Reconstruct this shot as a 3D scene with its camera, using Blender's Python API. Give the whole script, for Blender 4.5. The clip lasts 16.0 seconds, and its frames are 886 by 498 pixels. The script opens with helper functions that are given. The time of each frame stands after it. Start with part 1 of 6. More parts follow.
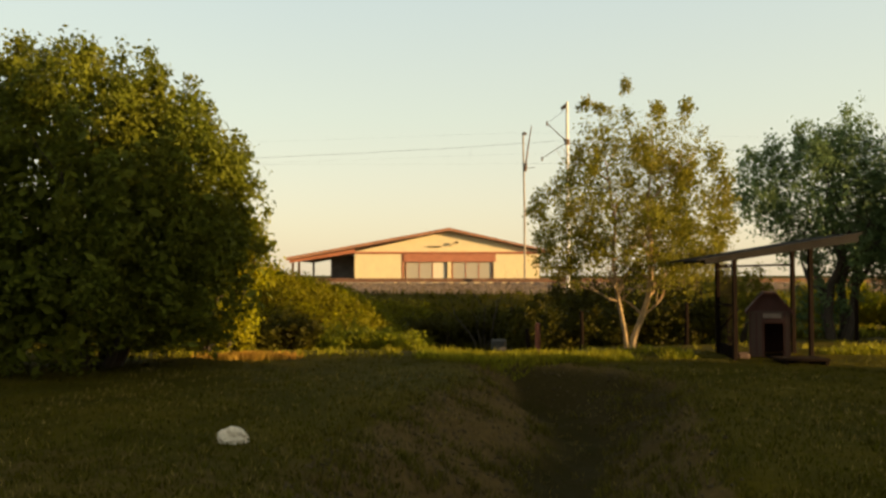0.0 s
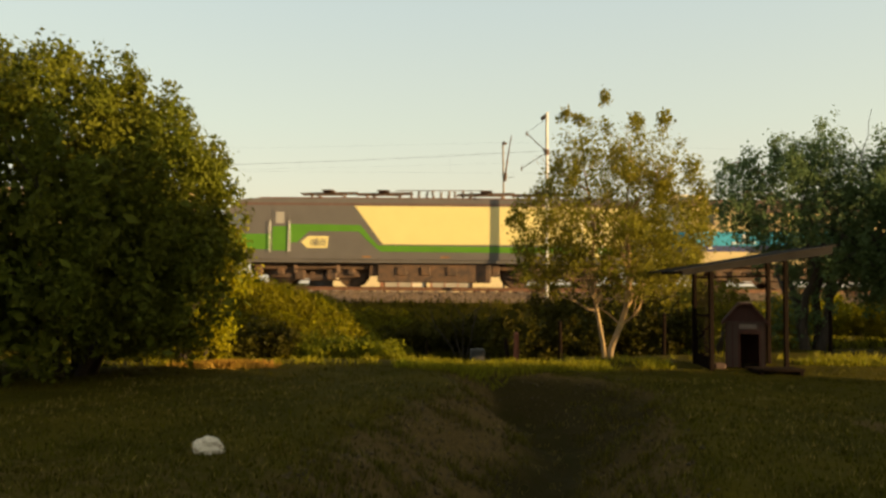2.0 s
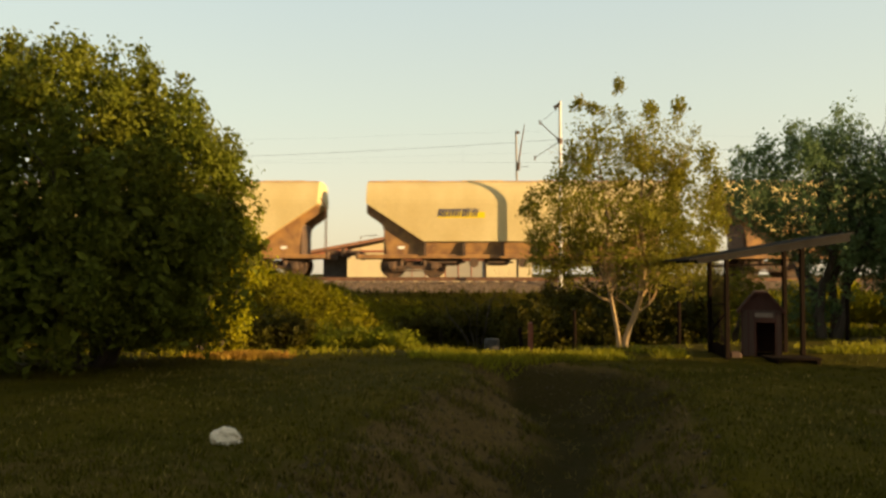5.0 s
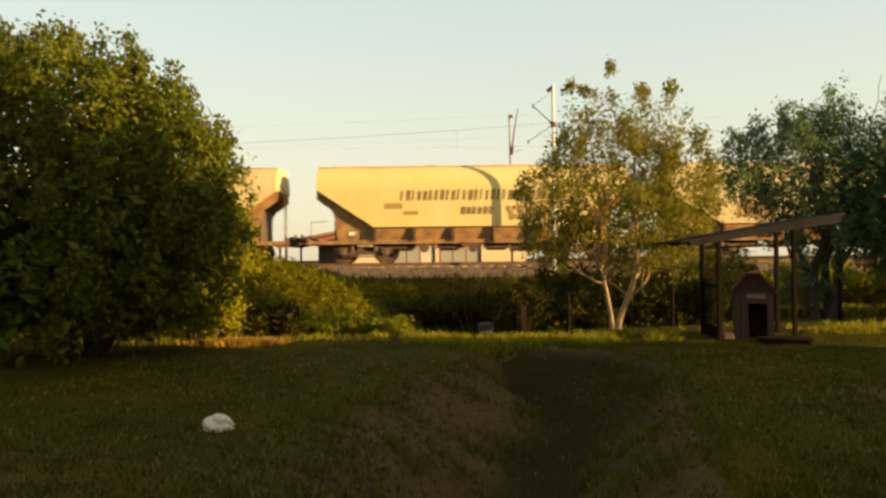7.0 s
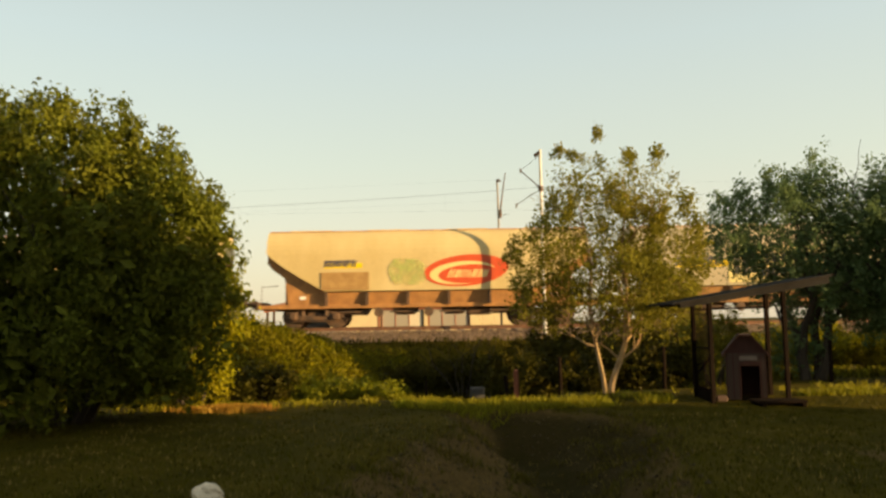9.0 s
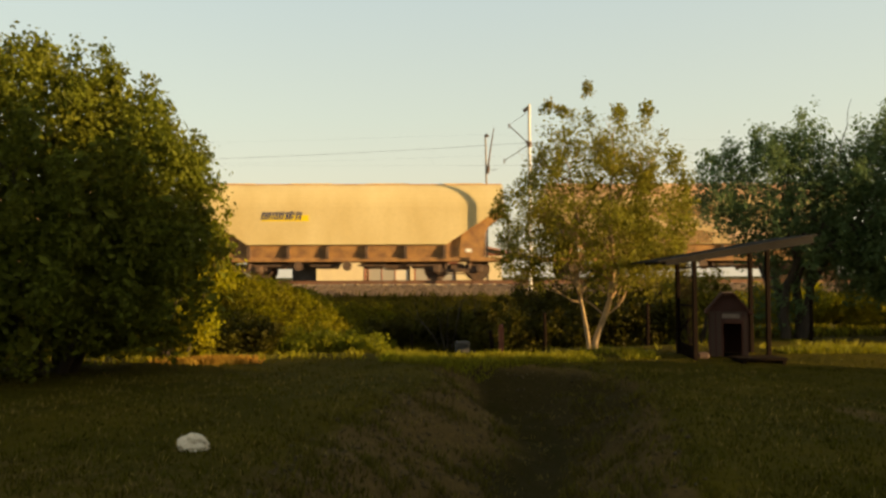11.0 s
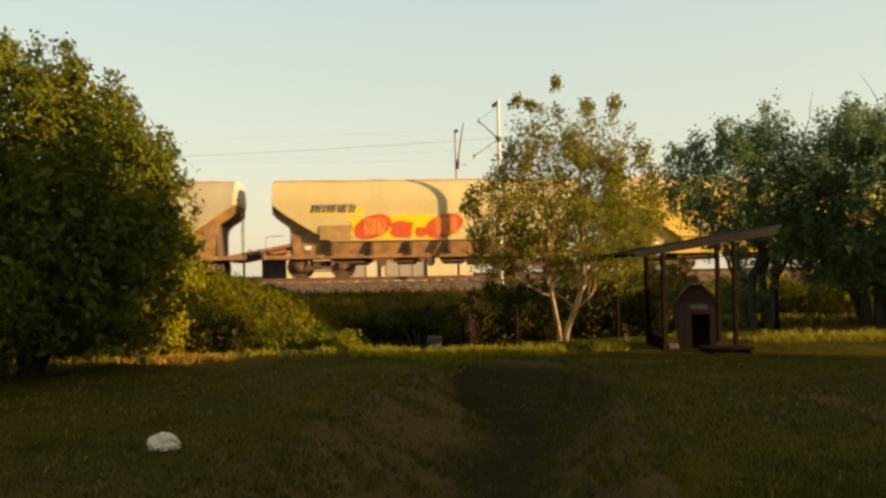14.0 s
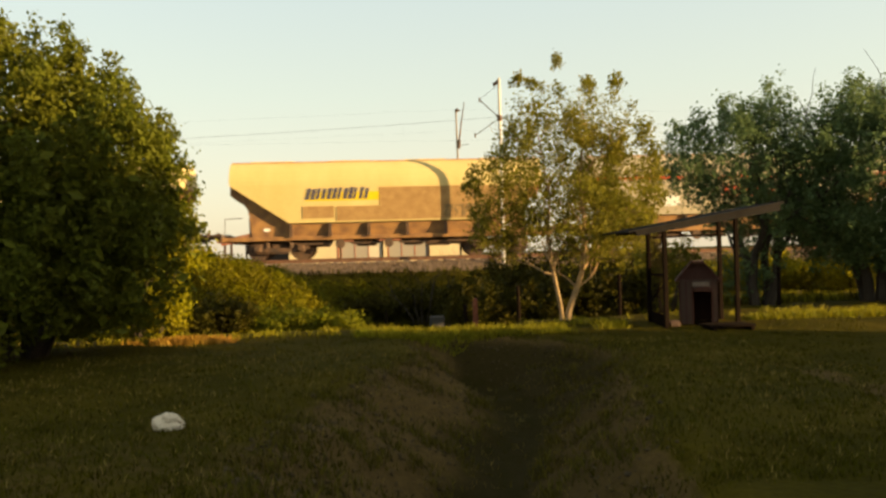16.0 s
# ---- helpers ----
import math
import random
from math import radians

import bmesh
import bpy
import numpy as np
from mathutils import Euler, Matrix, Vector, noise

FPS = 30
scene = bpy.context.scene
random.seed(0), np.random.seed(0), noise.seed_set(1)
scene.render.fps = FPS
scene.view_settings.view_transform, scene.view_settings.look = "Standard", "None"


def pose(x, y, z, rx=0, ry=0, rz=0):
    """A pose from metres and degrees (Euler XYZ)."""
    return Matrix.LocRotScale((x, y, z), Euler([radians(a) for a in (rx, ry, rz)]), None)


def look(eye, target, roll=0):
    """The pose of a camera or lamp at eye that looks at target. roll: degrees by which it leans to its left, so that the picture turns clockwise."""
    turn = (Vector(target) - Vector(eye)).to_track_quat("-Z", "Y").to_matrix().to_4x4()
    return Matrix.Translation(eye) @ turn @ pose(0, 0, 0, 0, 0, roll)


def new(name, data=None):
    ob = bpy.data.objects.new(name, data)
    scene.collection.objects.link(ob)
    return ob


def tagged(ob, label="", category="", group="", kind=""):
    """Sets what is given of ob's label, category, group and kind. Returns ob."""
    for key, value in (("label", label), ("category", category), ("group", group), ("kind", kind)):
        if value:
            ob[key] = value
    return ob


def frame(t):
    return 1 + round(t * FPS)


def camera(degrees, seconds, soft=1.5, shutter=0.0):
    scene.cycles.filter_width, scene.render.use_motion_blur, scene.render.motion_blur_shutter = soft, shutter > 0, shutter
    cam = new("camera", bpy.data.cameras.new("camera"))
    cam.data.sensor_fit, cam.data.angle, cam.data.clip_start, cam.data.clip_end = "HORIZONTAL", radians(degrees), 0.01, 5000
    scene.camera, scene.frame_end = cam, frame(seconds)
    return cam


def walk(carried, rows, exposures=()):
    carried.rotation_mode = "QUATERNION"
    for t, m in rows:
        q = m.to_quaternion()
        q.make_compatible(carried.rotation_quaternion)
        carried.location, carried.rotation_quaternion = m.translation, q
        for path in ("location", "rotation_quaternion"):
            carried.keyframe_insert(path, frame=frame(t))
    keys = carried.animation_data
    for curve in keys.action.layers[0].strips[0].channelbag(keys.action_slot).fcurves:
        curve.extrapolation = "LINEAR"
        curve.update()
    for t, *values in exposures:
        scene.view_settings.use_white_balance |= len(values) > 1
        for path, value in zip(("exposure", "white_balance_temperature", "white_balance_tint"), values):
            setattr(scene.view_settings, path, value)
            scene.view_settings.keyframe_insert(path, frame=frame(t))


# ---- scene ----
FOV, EYE = 60.0, 1.6
cam = camera(FOV, 16.0, soft=2.7, shutter=0.12)
# seconds, x, y, z offset of the eye in metres, yaw, pitch, roll in degrees
ROWS = [
    (0.0, 0.000, 0.000, 0.000, 0.000, 1.940, 0.000),
    (0.5, -0.009, 0.013, 0.006, -0.567, 2.426, -0.553),
    (1.0, 0.008, 0.007, 0.006, -0.412, 2.353, -0.185),
    (1.5, -0.017, 0.024, 0.004, -1.358, 2.680, -0.565),
    (2.0, -0.003, 0.010, 0.007, -1.566, 2.587, -0.397),
    (2.5, -0.023, 0.015, 0.006, -1.387, 2.672, -0.487),
    (3.0, 0.000, -0.006, 0.009, 0.094, 2.538, -0.144),
    (3.5, 0.007, -0.007, 0.014, -0.529, 2.431, -0.419),
    (4.0, -0.020, 0.008, 0.015, -0.678, 2.676, -0.387),
    (6.3, 0.011, 0.006, 0.006, -0.497, 0.572, 0.572),
    (6.5, 0.015, 0.030, 0.002, -0.826, 0.922, 0.356),
    (7.0, 0.042, 0.003, 0.012, -0.869, 0.715, 0.621),
    (7.1, -0.021, 0.043, 0.011, -3.583, -0.289, 1.031),
    (7.5, 0.012, 0.017, -0.018, -1.118, 0.157, 1.056),
    (8.0, 0.025, -0.024, 0.011, 0.578, 1.818, 1.318),
    (8.5, -0.009, 0.040, 0.012, -2.037, 3.377, 1.121),
    (9.0, -0.022, 0.007, 0.005, -1.770, 5.446, 0.936),
    (9.5, -0.037, 0.051, -0.013, -3.493, 3.432, -0.174),
    (10.0, -0.037, 0.021, -0.018, -2.963, 2.943, 1.238),
    (10.2, -0.034, 0.056, 0.007, -2.833, 2.019, 0.158),
    (12.5, -0.021, 0.035, -0.000, -3.082, 2.190, 0.694),
    (13.0, -0.034, 0.049, -0.001, -4.410, 1.956, 0.534),
    (13.5, -0.036, 0.045, -0.012, -4.725, 2.560, 0.890),
    (14.0, -0.031, 0.053, -0.019, -4.972, 1.762, 1.003),
    (14.5, -0.022, 0.052, -0.020, -4.833, 0.982, 1.203),
    (15.0, -0.016, 0.064, -0.030, -5.076, 0.643, 1.232),
    (15.5, -0.022, 0.047, -0.023, -4.674, 0.591, 1.290),
    (16.0, -0.015, 0.049, -0.028, -4.785, 0.283, 1.507),
]
walk(cam, [(t, pose(x, y, EYE + z, 90 + pitch, roll, yaw)) for t, x, y, z, yaw, pitch, roll in ROWS],
     exposures=[(0.0, 1.20, 8300, 2), (1.0, 1.12, 8300, 2), (4.2, 1.12, 8250, 2), (6.5, 1.25, 8150, 2), (8.5, 1.22, 8150, 2), (10.0, 1.08, 8200, 2), (13.5, 1.08, 8250, 2), (14.5, 1.24, 8150, 2), (16.0, 1.30, 8050, 2)])

# ---- daylight: a low evening sun from behind, far to the side ----
SUN_AZ, SUN_EL = 112.0, 8.5
world = bpy.data.worlds.new("evening_sky")
scene.world = world
world.use_nodes = True
wn = world.node_tree.nodes
sky = wn.new("ShaderNodeTexSky")
sky.sky_type, sky.sun_disc = "NISHITA", False
sky.sun_elevation, sky.sun_rotation = radians(SUN_EL), radians(SUN_AZ)
sky.air_density, sky.dust_density, sky.ozone_density = 1.0, 2.0, 1.5
wn["Background"].inputs["Strength"].default_value = 0.12
# pale warm haze that thickens evenly towards the horizon, all round
geo_w, sep_w = wn.new("ShaderNodeTexCoord"), wn.new("ShaderNodeSeparateXYZ")
world.node_tree.links.new(geo_w.outputs["Generated"], sep_w.inputs[0])
veil = wn.new("ShaderNodeValToRGB")
stops = ((0.0, (3.6, 3.2, 2.75)), (0.10, (3.3, 3.2, 3.05)), (0.20, (2.95, 3.25, 3.3)), (0.34, (2.6, 3.1, 3.6)), (1.0, (1.0, 1.08, 1.2)))
while len(veil.color_ramp.elements) < len(stops):
    veil.color_ramp.elements.new(0.5)
for el, (at, col) in zip(veil.color_ramp.elements, stops):
    el.position, el.color = at, (*col, 1)
world.node_tree.links.new(sep_w.outputs["Z"], veil.inputs[0])
haze = wn.new("ShaderNodeMix")
haze.data_type = "RGBA"
haze.inputs[0].default_value = 0.72
world.node_tree.links.new(veil.outputs[0], haze.inputs[7])
world.node_tree.links.new(sky.outputs[0], haze.inputs[6])
world.node_tree.links.new(haze.outputs[2], wn["Background"].inputs["Color"])
sun = new("sun", bpy.data.lights.new("sun", "SUN"))
sun.data.energy, sun.data.angle, sun.data.color = 5.0, radians(0.6), (1.0, 0.72, 0.42)
_a, _e = radians(SUN_AZ), radians(SUN_EL)
sun.matrix_world = look((60 * math.sin(_a) * math.cos(_e), 60 * math.cos(_a) * math.cos(_e), 60 * math.sin(_e)), (0, 0, 0))


# ---- materials ----
def material(name, base, rough=0.7, metal=0.0, scale=3.0, amount=0.25, fine=30.0, bump=0.15, tint=None, island=0.0, spec=0.4,
             streak=(1, 1, 1), contrast=(0.35, 0.7)):
    """A surface with broad stains (towards tint), fine grain and relief."""
    m = bpy.data.materials.new(name)
    m.use_nodes = True
    t, n = m.node_tree, m.node_tree.nodes
    b = n["Principled BSDF"]
    b.inputs["Roughness"].default_value, b.inputs["Metallic"].default_value = rough, metal
    b.inputs["Specular IOR Level"].default_value = spec
    co = n.new("ShaderNodeTexCoord")
    mp = n.new("ShaderNodeMapping")
    mp.inputs["Scale"].default_value = streak
    t.links.new(co.outputs["Object"], mp.inputs["Vector"])
    n1, n2 = n.new("ShaderNodeTexNoise"), n.new("ShaderNodeTexNoise")
    n1.inputs["Scale"].default_value, n2.inputs["Scale"].default_value = scale, fine
    n1.inputs["Detail"].default_value, n2.inputs["Detail"].default_value = 6, 4
    t.links.new(mp.outputs[0], n1.inputs["Vector"])
    t.links.new(mp.outputs[0], n2.inputs["Vector"])
    ramp = n.new("ShaderNodeMapRange")
    ramp.inputs[1].default_value, ramp.inputs[2].default_value = contrast
    ramp.inputs[3].default_value, ramp.inputs[4].default_value = 0.0, 1.0
    t.links.new(n1.outputs[0], ramp.inputs[0])
    mix = n.new("ShaderNodeMix")
    mix.data_type = "RGBA"
    tint = tint or tuple(c * (1 - amount) for c in base)
    mix.inputs[6].default_value, mix.inputs[7].default_value = (*base, 1), (*tint, 1)
    t.links.new(ramp.outputs[0], mix.inputs[0])
    hsv = n.new("ShaderNodeHueSaturation")
    grain = n.new("ShaderNodeMapRange")
    grain.inputs[3].default_value, grain.inputs[4].default_value = 1 - amount, 1 + amount
    t.links.new(n2.outputs[0], grain.inputs[0])
    t.links.new(grain.outputs[0], hsv.inputs["Value"])
    t.links.new(mix.outputs[2], hsv.inputs["Color"])
    last = hsv.outputs[0]
    if island:
        geo = n.new("ShaderNodeNewGeometry")
        v = n.new("ShaderNodeMapRange")
        v.inputs[3].default_value, v.inputs[4].default_value = 1 - island, 1 + island
        t.links.new(geo.outputs["Random Per Island"], v.inputs[0])
        h2 = n.new("ShaderNodeHueSaturation")
        t.links.new(v.outputs[0], h2.inputs["Value"])
        t.links.new(last, h2.inputs["Color"])
        last = h2.outputs[0]
    t.links.new(last, b.inputs["Base Color"])
    if bump:
        bp = n.new("ShaderNodeBump")
        bp.inputs["Strength"].default_value, bp.inputs["Distance"].default_value = bump, 0.02
        t.links.new(n2.outputs[0], bp.inputs["Height"])
        t.links.new(bp.outputs[0], b.inputs["Normal"])
    return m


def leafy(name, base, spread=0.35, through_light=0.35, hue=0.03):
    """Leaves: each one a little different, and lit through from behind."""
    m = bpy.data.materials.new(name)
    m.use_nodes = True
    t, n = m.node_tree, m.node_tree.nodes
    b = n["Principled BSDF"]
    b.inputs["Roughness"].default_value = 0.55
    b.inputs["Specular IOR Level"].default_value = 0.10
    geo = n.new("ShaderNodeNewGeometry")
    v, h = n.new("ShaderNodeMapRange"), n.new("ShaderNodeMapRange")
    v.inputs[3].default_value, v.inputs[4].default_value = 1 - spread, 1 + spread
    h.inputs[3].default_value, h.inputs[4].default_value = 0.5 + hue, 0.5 - hue
    t.links.new(geo.outputs["Random Per Island"], v.inputs[0])
    co, nz = n.new("ShaderNodeTexCoord"), n.new("ShaderNodeTexNoise")
    nz.inputs["Scale"].default_value = 1.3
    t.links.new(co.outputs["Object"], nz.inputs["Vector"])
    t.links.new(nz.outputs[0], h.inputs[0])
    hs = n.new("ShaderNodeHueSaturation")
    hs.inputs["Color"].default_value = (*base, 1)
    t.links.new(v.outputs[0], hs.inputs["Value"])
    t.links.new(h.outputs[0], hs.inputs["Hue"])
    t.links.new(hs.outputs[0], b.inputs["Base Color"])
    tr, mx = n.new("ShaderNodeBsdfTranslucent"), n.new("ShaderNodeMixShader")
    t.links.new(hs.outputs[0], tr.inputs["Color"])
    mx.inputs[0].default_value = through_light
    t.links.new(b.outputs[0], mx.inputs[1])
    t.links.new(tr.outputs[0], mx.inputs[2])
    t.links.new(mx.outputs[0], n["Material Output"].inputs["Surface"])
    return m


def glassy(name, base, rough=0.08):
    m = bpy.data.materials.new(name)
    m.use_nodes = True
    b = m.node_tree.nodes["Principled BSDF"]
    b.inputs["Base Color"].default_value, b.inputs["Roughness"].default_value = (*base, 1), rough
    b.inputs["Specular IOR Level"].default_value = 0.8
    return m


def worn(name, m, a, b):
    """A thin uneven film of a paint or of dirt, through which the surface below shows in streaks."""
    m.name = name
    t, n = m.node_tree, m.node_tree.nodes
    co, mp, nz, r = n.new("ShaderNodeTexCoord"), n.new("ShaderNodeMapping"), n.new("ShaderNodeTexNoise"), n.new("ShaderNodeMapRange")
    mp.inputs["Scale"].default_value = (1.6, 1, 0.8)
    nz.inputs["Scale"].default_value, nz.inputs["Detail"].default_value, nz.inputs["Roughness"].default_value = 1.7, 8, 0.7
    t.links.new(co.outputs["Object"], mp.inputs["Vector"])
    t.links.new(mp.outputs[0], nz.inputs["Vector"])
    r.inputs[1].default_value, r.inputs[2].default_value = a, b
    r.inputs[3].default_value, r.inputs[4].default_value = 0.05, 0.95
    t.links.new(nz.outputs[0], r.inputs[0])
    clear, mx = n.new("ShaderNodeBsdfTransparent"), n.new("ShaderNodeMixShader")
    t.links.new(r.outputs[0], mx.inputs[0])
    t.links.new(clear.outputs[0], mx.inputs[1])
    t.links.new(n["Principled BSDF"].outputs[0], mx.inputs[2])
    t.links.new(mx.outputs[0], n["Material Output"].inputs["Surface"])
    return m


def ground_material():
    """Mown grass with dry patches; bare earth on the banks of the ditch and on the verge of the line."""
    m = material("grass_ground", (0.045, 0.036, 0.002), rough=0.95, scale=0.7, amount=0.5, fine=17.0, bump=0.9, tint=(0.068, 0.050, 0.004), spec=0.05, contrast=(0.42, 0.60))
    t, n = m.node_tree, m.node_tree.nodes
    b = n["Principled BSDF"]
    old = b.inputs["Base Color"].links[0].from_socket
    att = n.new("ShaderNodeAttribute")
    att.attribute_name = "earth"
    nz, ramp = n.new("ShaderNodeTexNoise"), n.new("ShaderNodeMapRange")
    nz.inputs["Scale"].default_value, nz.inputs["Detail"].default_value = 5.0, 8
    co = n.new("ShaderNodeTexCoord")
    t.links.new(co.outputs["Object"], nz.inputs["Vector"])
    add = n.new("ShaderNodeMath")
    t.links.new(att.outputs["Fac"], add.inputs[0])
    t.links.new(nz.outputs[0], add.inputs[1])
    ramp.inputs[1].default_value, ramp.inputs[2].default_value = 0.70, 1.05
    t.links.new(add.outputs[0], ramp.inputs[0])
    soil, mix = n.new("ShaderNodeMix"), n.new("ShaderNodeMix")
    soil.data_type = mix.data_type = "RGBA"
    soil.inputs[6].default_value, soil.inputs[7].default_value = (0.044, 0.027, 0.009, 1), (0.148, 0.093, 0.032, 1)
    n3 = n.new("ShaderNodeTexNoise")
    n3.inputs["Scale"].default_value, n3.inputs["Detail"].default_value = 14.0, 8
    t.links.new(co.outputs["Object"], n3.inputs["Vector"])
    t.links.new(n3.outputs[0], soil.inputs[0])
    t.links.new(ramp.outputs[0], mix.inputs[0])
    t.links.new(old, mix.inputs[6])
    t.links.new(soil.outputs[2], mix.inputs[7])
    # shade of the ditch's bed and far bank, mixed into the soil colour
    bed, shade_mix = n.new("ShaderNodeAttribute"), n.new("ShaderNodeMix")
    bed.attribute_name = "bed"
    shade_mix.data_type = "RGBA"
    shade_mix.inputs[7].default_value = (0.017, 0.0145, 0.0035, 1)
    t.links.new(bed.outputs["Fac"], shade_mix.inputs[0])
    t.links.new(mix.outputs[2], shade_mix.inputs[6])
    t.links.new(shade_mix.outputs[2], b.inputs["Base Color"])
    return m


M_GROUND = ground_material()
M_BALLAST = material("ballast", (0.185, 0.125, 0.082), rough=0.95, scale=4, fine=26, amount=0.5, bump=1.0, island=0.4, tint=(0.115, 0.075, 0.048))
M_SOIL = material("dry_soil", (0.085, 0.056, 0.020), rough=0.95, scale=6, amount=0.3, fine=40, island=0.3, tint=(0.045, 0.029, 0.011))
M_FARPOLE = material("dull_pole_steel", (0.30, 0.25, 0.20), rough=0.7, scale=3, amount=0.25, tint=(0.20, 0.15, 0.11))
M_RAIL = material("rusty_rail", (0.20, 0.10, 0.06), rough=0.6, metal=0.3, scale=6, fine=60, amount=0.3)
M_SLEEPER = material("sleeper", (0.22, 0.19, 0.16), rough=0.9, scale=5, amount=0.3)
M_CONCRETE = material("pole_steel", (0.62, 0.60, 0.55), rough=0.6, scale=3, amount=0.2, tint=(0.45, 0.40, 0.34))
M_DARKSTEEL = material("dark_steel", (0.066, 0.043, 0.031), rough=0.75, metal=0.1, scale=4, amount=0.4, tint=(0.15, 0.082, 0.045))
M_RUSTFRAME = material("rust_brown_steel", (0.36, 0.185, 0.066), rough=0.8, scale=2.5, amount=0.4, tint=(0.18, 0.09, 0.045))
M_WIRE = material("wire", (0.05, 0.05, 0.05), rough=0.5, amount=0.1, bump=0)
M_BARK = material("pale_bark", (0.43, 0.27, 0.125), rough=0.9, scale=4, amount=0.4, fine=25, bump=0.6, tint=(0.20, 0.15, 0.10), streak=(1, 1, 0.35))
M_DARKBARK = material("dark_bark", (0.055, 0.040, 0.028), rough=0.95, scale=4, amount=0.4, fine=25, bump=0.6, streak=(1, 1, 0.35))
M_LEAF_DARK = leafy("willow_leaf", (0.110, 0.120, 0.014), 0.3, 0.42)
M_LEAF_PALE = leafy("ash_leaf", (0.196, 0.178, 0.027), 0.25, 0.6)
M_LEAF_BLUE = leafy("plum_leaf", (0.120, 0.170, 0.070), 0.25, 0.5)
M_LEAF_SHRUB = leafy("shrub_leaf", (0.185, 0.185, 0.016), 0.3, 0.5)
# lighter and darker shrub leaves: sun and shade put into the colour
M_LEAF_SUN = leafy("sunlit_leaf", (0.235, 0.215, 0.014), 0.3, 0.5)
M_LEAF_SHADE = leafy("shaded_leaf", (0.058, 0.050, 0.005), 0.3, 0.4)
M_WEED = leafy("bank_weed", (0.160, 0.140, 0.008), 0.35, 0.45)
# uncut grass paler than the lawn: low sun put into the blade colour
M_GRASS = leafy("sunlit_blade", (0.215, 0.195, 0.018), 0.4, 0.45)
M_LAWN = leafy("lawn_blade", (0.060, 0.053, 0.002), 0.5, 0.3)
M_DRYGRASS = leafy("dry_blade", (0.23, 0.165, 0.05), 0.4, 0.35)
M_TUFT = leafy("tuft_blade", (0.105, 0.085, 0.014), 0.5, 0.3)
M_STRAW = leafy("straw_blade", (0.40, 0.225, 0.045), 0.35, 0.35)
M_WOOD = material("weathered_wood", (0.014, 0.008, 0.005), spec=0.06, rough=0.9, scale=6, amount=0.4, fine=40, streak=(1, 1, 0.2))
M_WOODRED = material("red_brown_boards", (0.066, 0.021, 0.013), rough=0.85, scale=5, amount=0.35, fine=40, streak=(1, 1, 0.2))
M_PALEBOARD = material("pale_boards", (0.080, 0.044, 0.030), rough=0.85, scale=5, amount=0.3, fine=40, streak=(1, 1, 0.2))
M_NAMEBOARD = material("name_board", (0.24, 0.17, 0.13), rough=0.8, scale=6, amount=0.3)
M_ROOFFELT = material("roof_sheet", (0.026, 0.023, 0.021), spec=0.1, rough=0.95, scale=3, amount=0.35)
M_RENDER = material("cream_render", (0.615, 0.495, 0.300), rough=0.9, scale=1.5, amount=0.1, fine=50, bump=0.2, tint=(0.568, 0.447, 0.284))
M_POSTRED = material("weathered_red_post", (0.24, 0.075, 0.04), rough=0.85, scale=6, amount=0.35, fine=40, streak=(1, 1, 0.2))
M_TRIMRED = material("red_brown_trim", (0.36, 0.13, 0.075), rough=0.7, scale=3, amount=0.25)
M_ROOFTILE = material("brown_roof", (0.30, 0.14, 0.085), rough=0.8, scale=3, amount=0.3)
M_SHEDWALL = material("shed_wall", (0.13, 0.11, 0.10), rough=0.9, scale=3, amount=0.3)
M_GLASS = glassy("window_glass", (0.10, 0.11, 0.11))
M_PANE = glassy("curtain_reflection_pane", (0.34, 0.30, 0.25), 0.15)
M_CURTAIN = material("curtain", (0.60, 0.52, 0.40), rough=0.9, scale=5, amount=0.12, streak=(6, 6, 0.3))
M_BLOCK = material("worn_block", (0.075, 0.068, 0.062), rough=0.9, scale=5, amount=0.35)
M_BAG = material("white_plastic", (0.74, 0.61, 0.45), rough=0.5, scale=9, amount=0.12, bump=0.4)
M_WHITE = material("white_paint", (0.78, 0.76, 0.70), rough=0.5, scale=6, amount=0.1)
M_BLACK = material("black_rubber", (0.018, 0.018, 0.018), rough=0.7, scale=6, amount=0.3)
# rolling stock paints
M_CREAM = material("loco_cream", (0.62, 0.49, 0.245), spec=0.2, rough=0.7, scale=1.2, amount=0.10, tint=(0.499, 0.378, 0.224))
M_BLUE = material("loco_blue", (0.045, 0.34, 0.50), spec=0.2, rough=0.7, scale=1.5, amount=0.12)
M_NAVY = material("loco_navy", (0.06, 0.07, 0.16), spec=0.2, rough=0.7, scale=1.5, amount=0.15)
M_LOCOROOF = material("loco_roof", (0.155, 0.090, 0.072), rough=0.7, scale=2, amount=0.3)
M_GREY = material("loco_grey", (0.13, 0.115, 0.105), rough=0.4, scale=1.5, amount=0.12)
M_GREEN = material("loco_green", (0.085, 0.23, 0.02), rough=0.35, scale=1.5, amount=0.1)
M_PANEL = material("loco_panel", (0.74, 0.61, 0.27), rough=0.4, scale=1.0, amount=0.06)
M_YELLOW = material("yellow_paint", (0.80, 0.56, 0.02), rough=0.5, scale=4, amount=0.12)
M_RED = material("red_paint", (0.62, 0.085, 0.03), rough=0.5, scale=4, amount=0.15)
M_ORANGE = material("orange_paint", (0.75, 0.24, 0.06), rough=0.55, scale=4, amount=0.2)
M_INK = material("dark_blue_lettering", (0.07, 0.065, 0.10), rough=0.6, scale=8, amount=0.2)
M_BROWNINK = material("faded_brown_lettering", (0.165, 0.105, 0.042), rough=0.7, scale=6, amount=0.3, tint=(0.25, 0.165, 0.075))
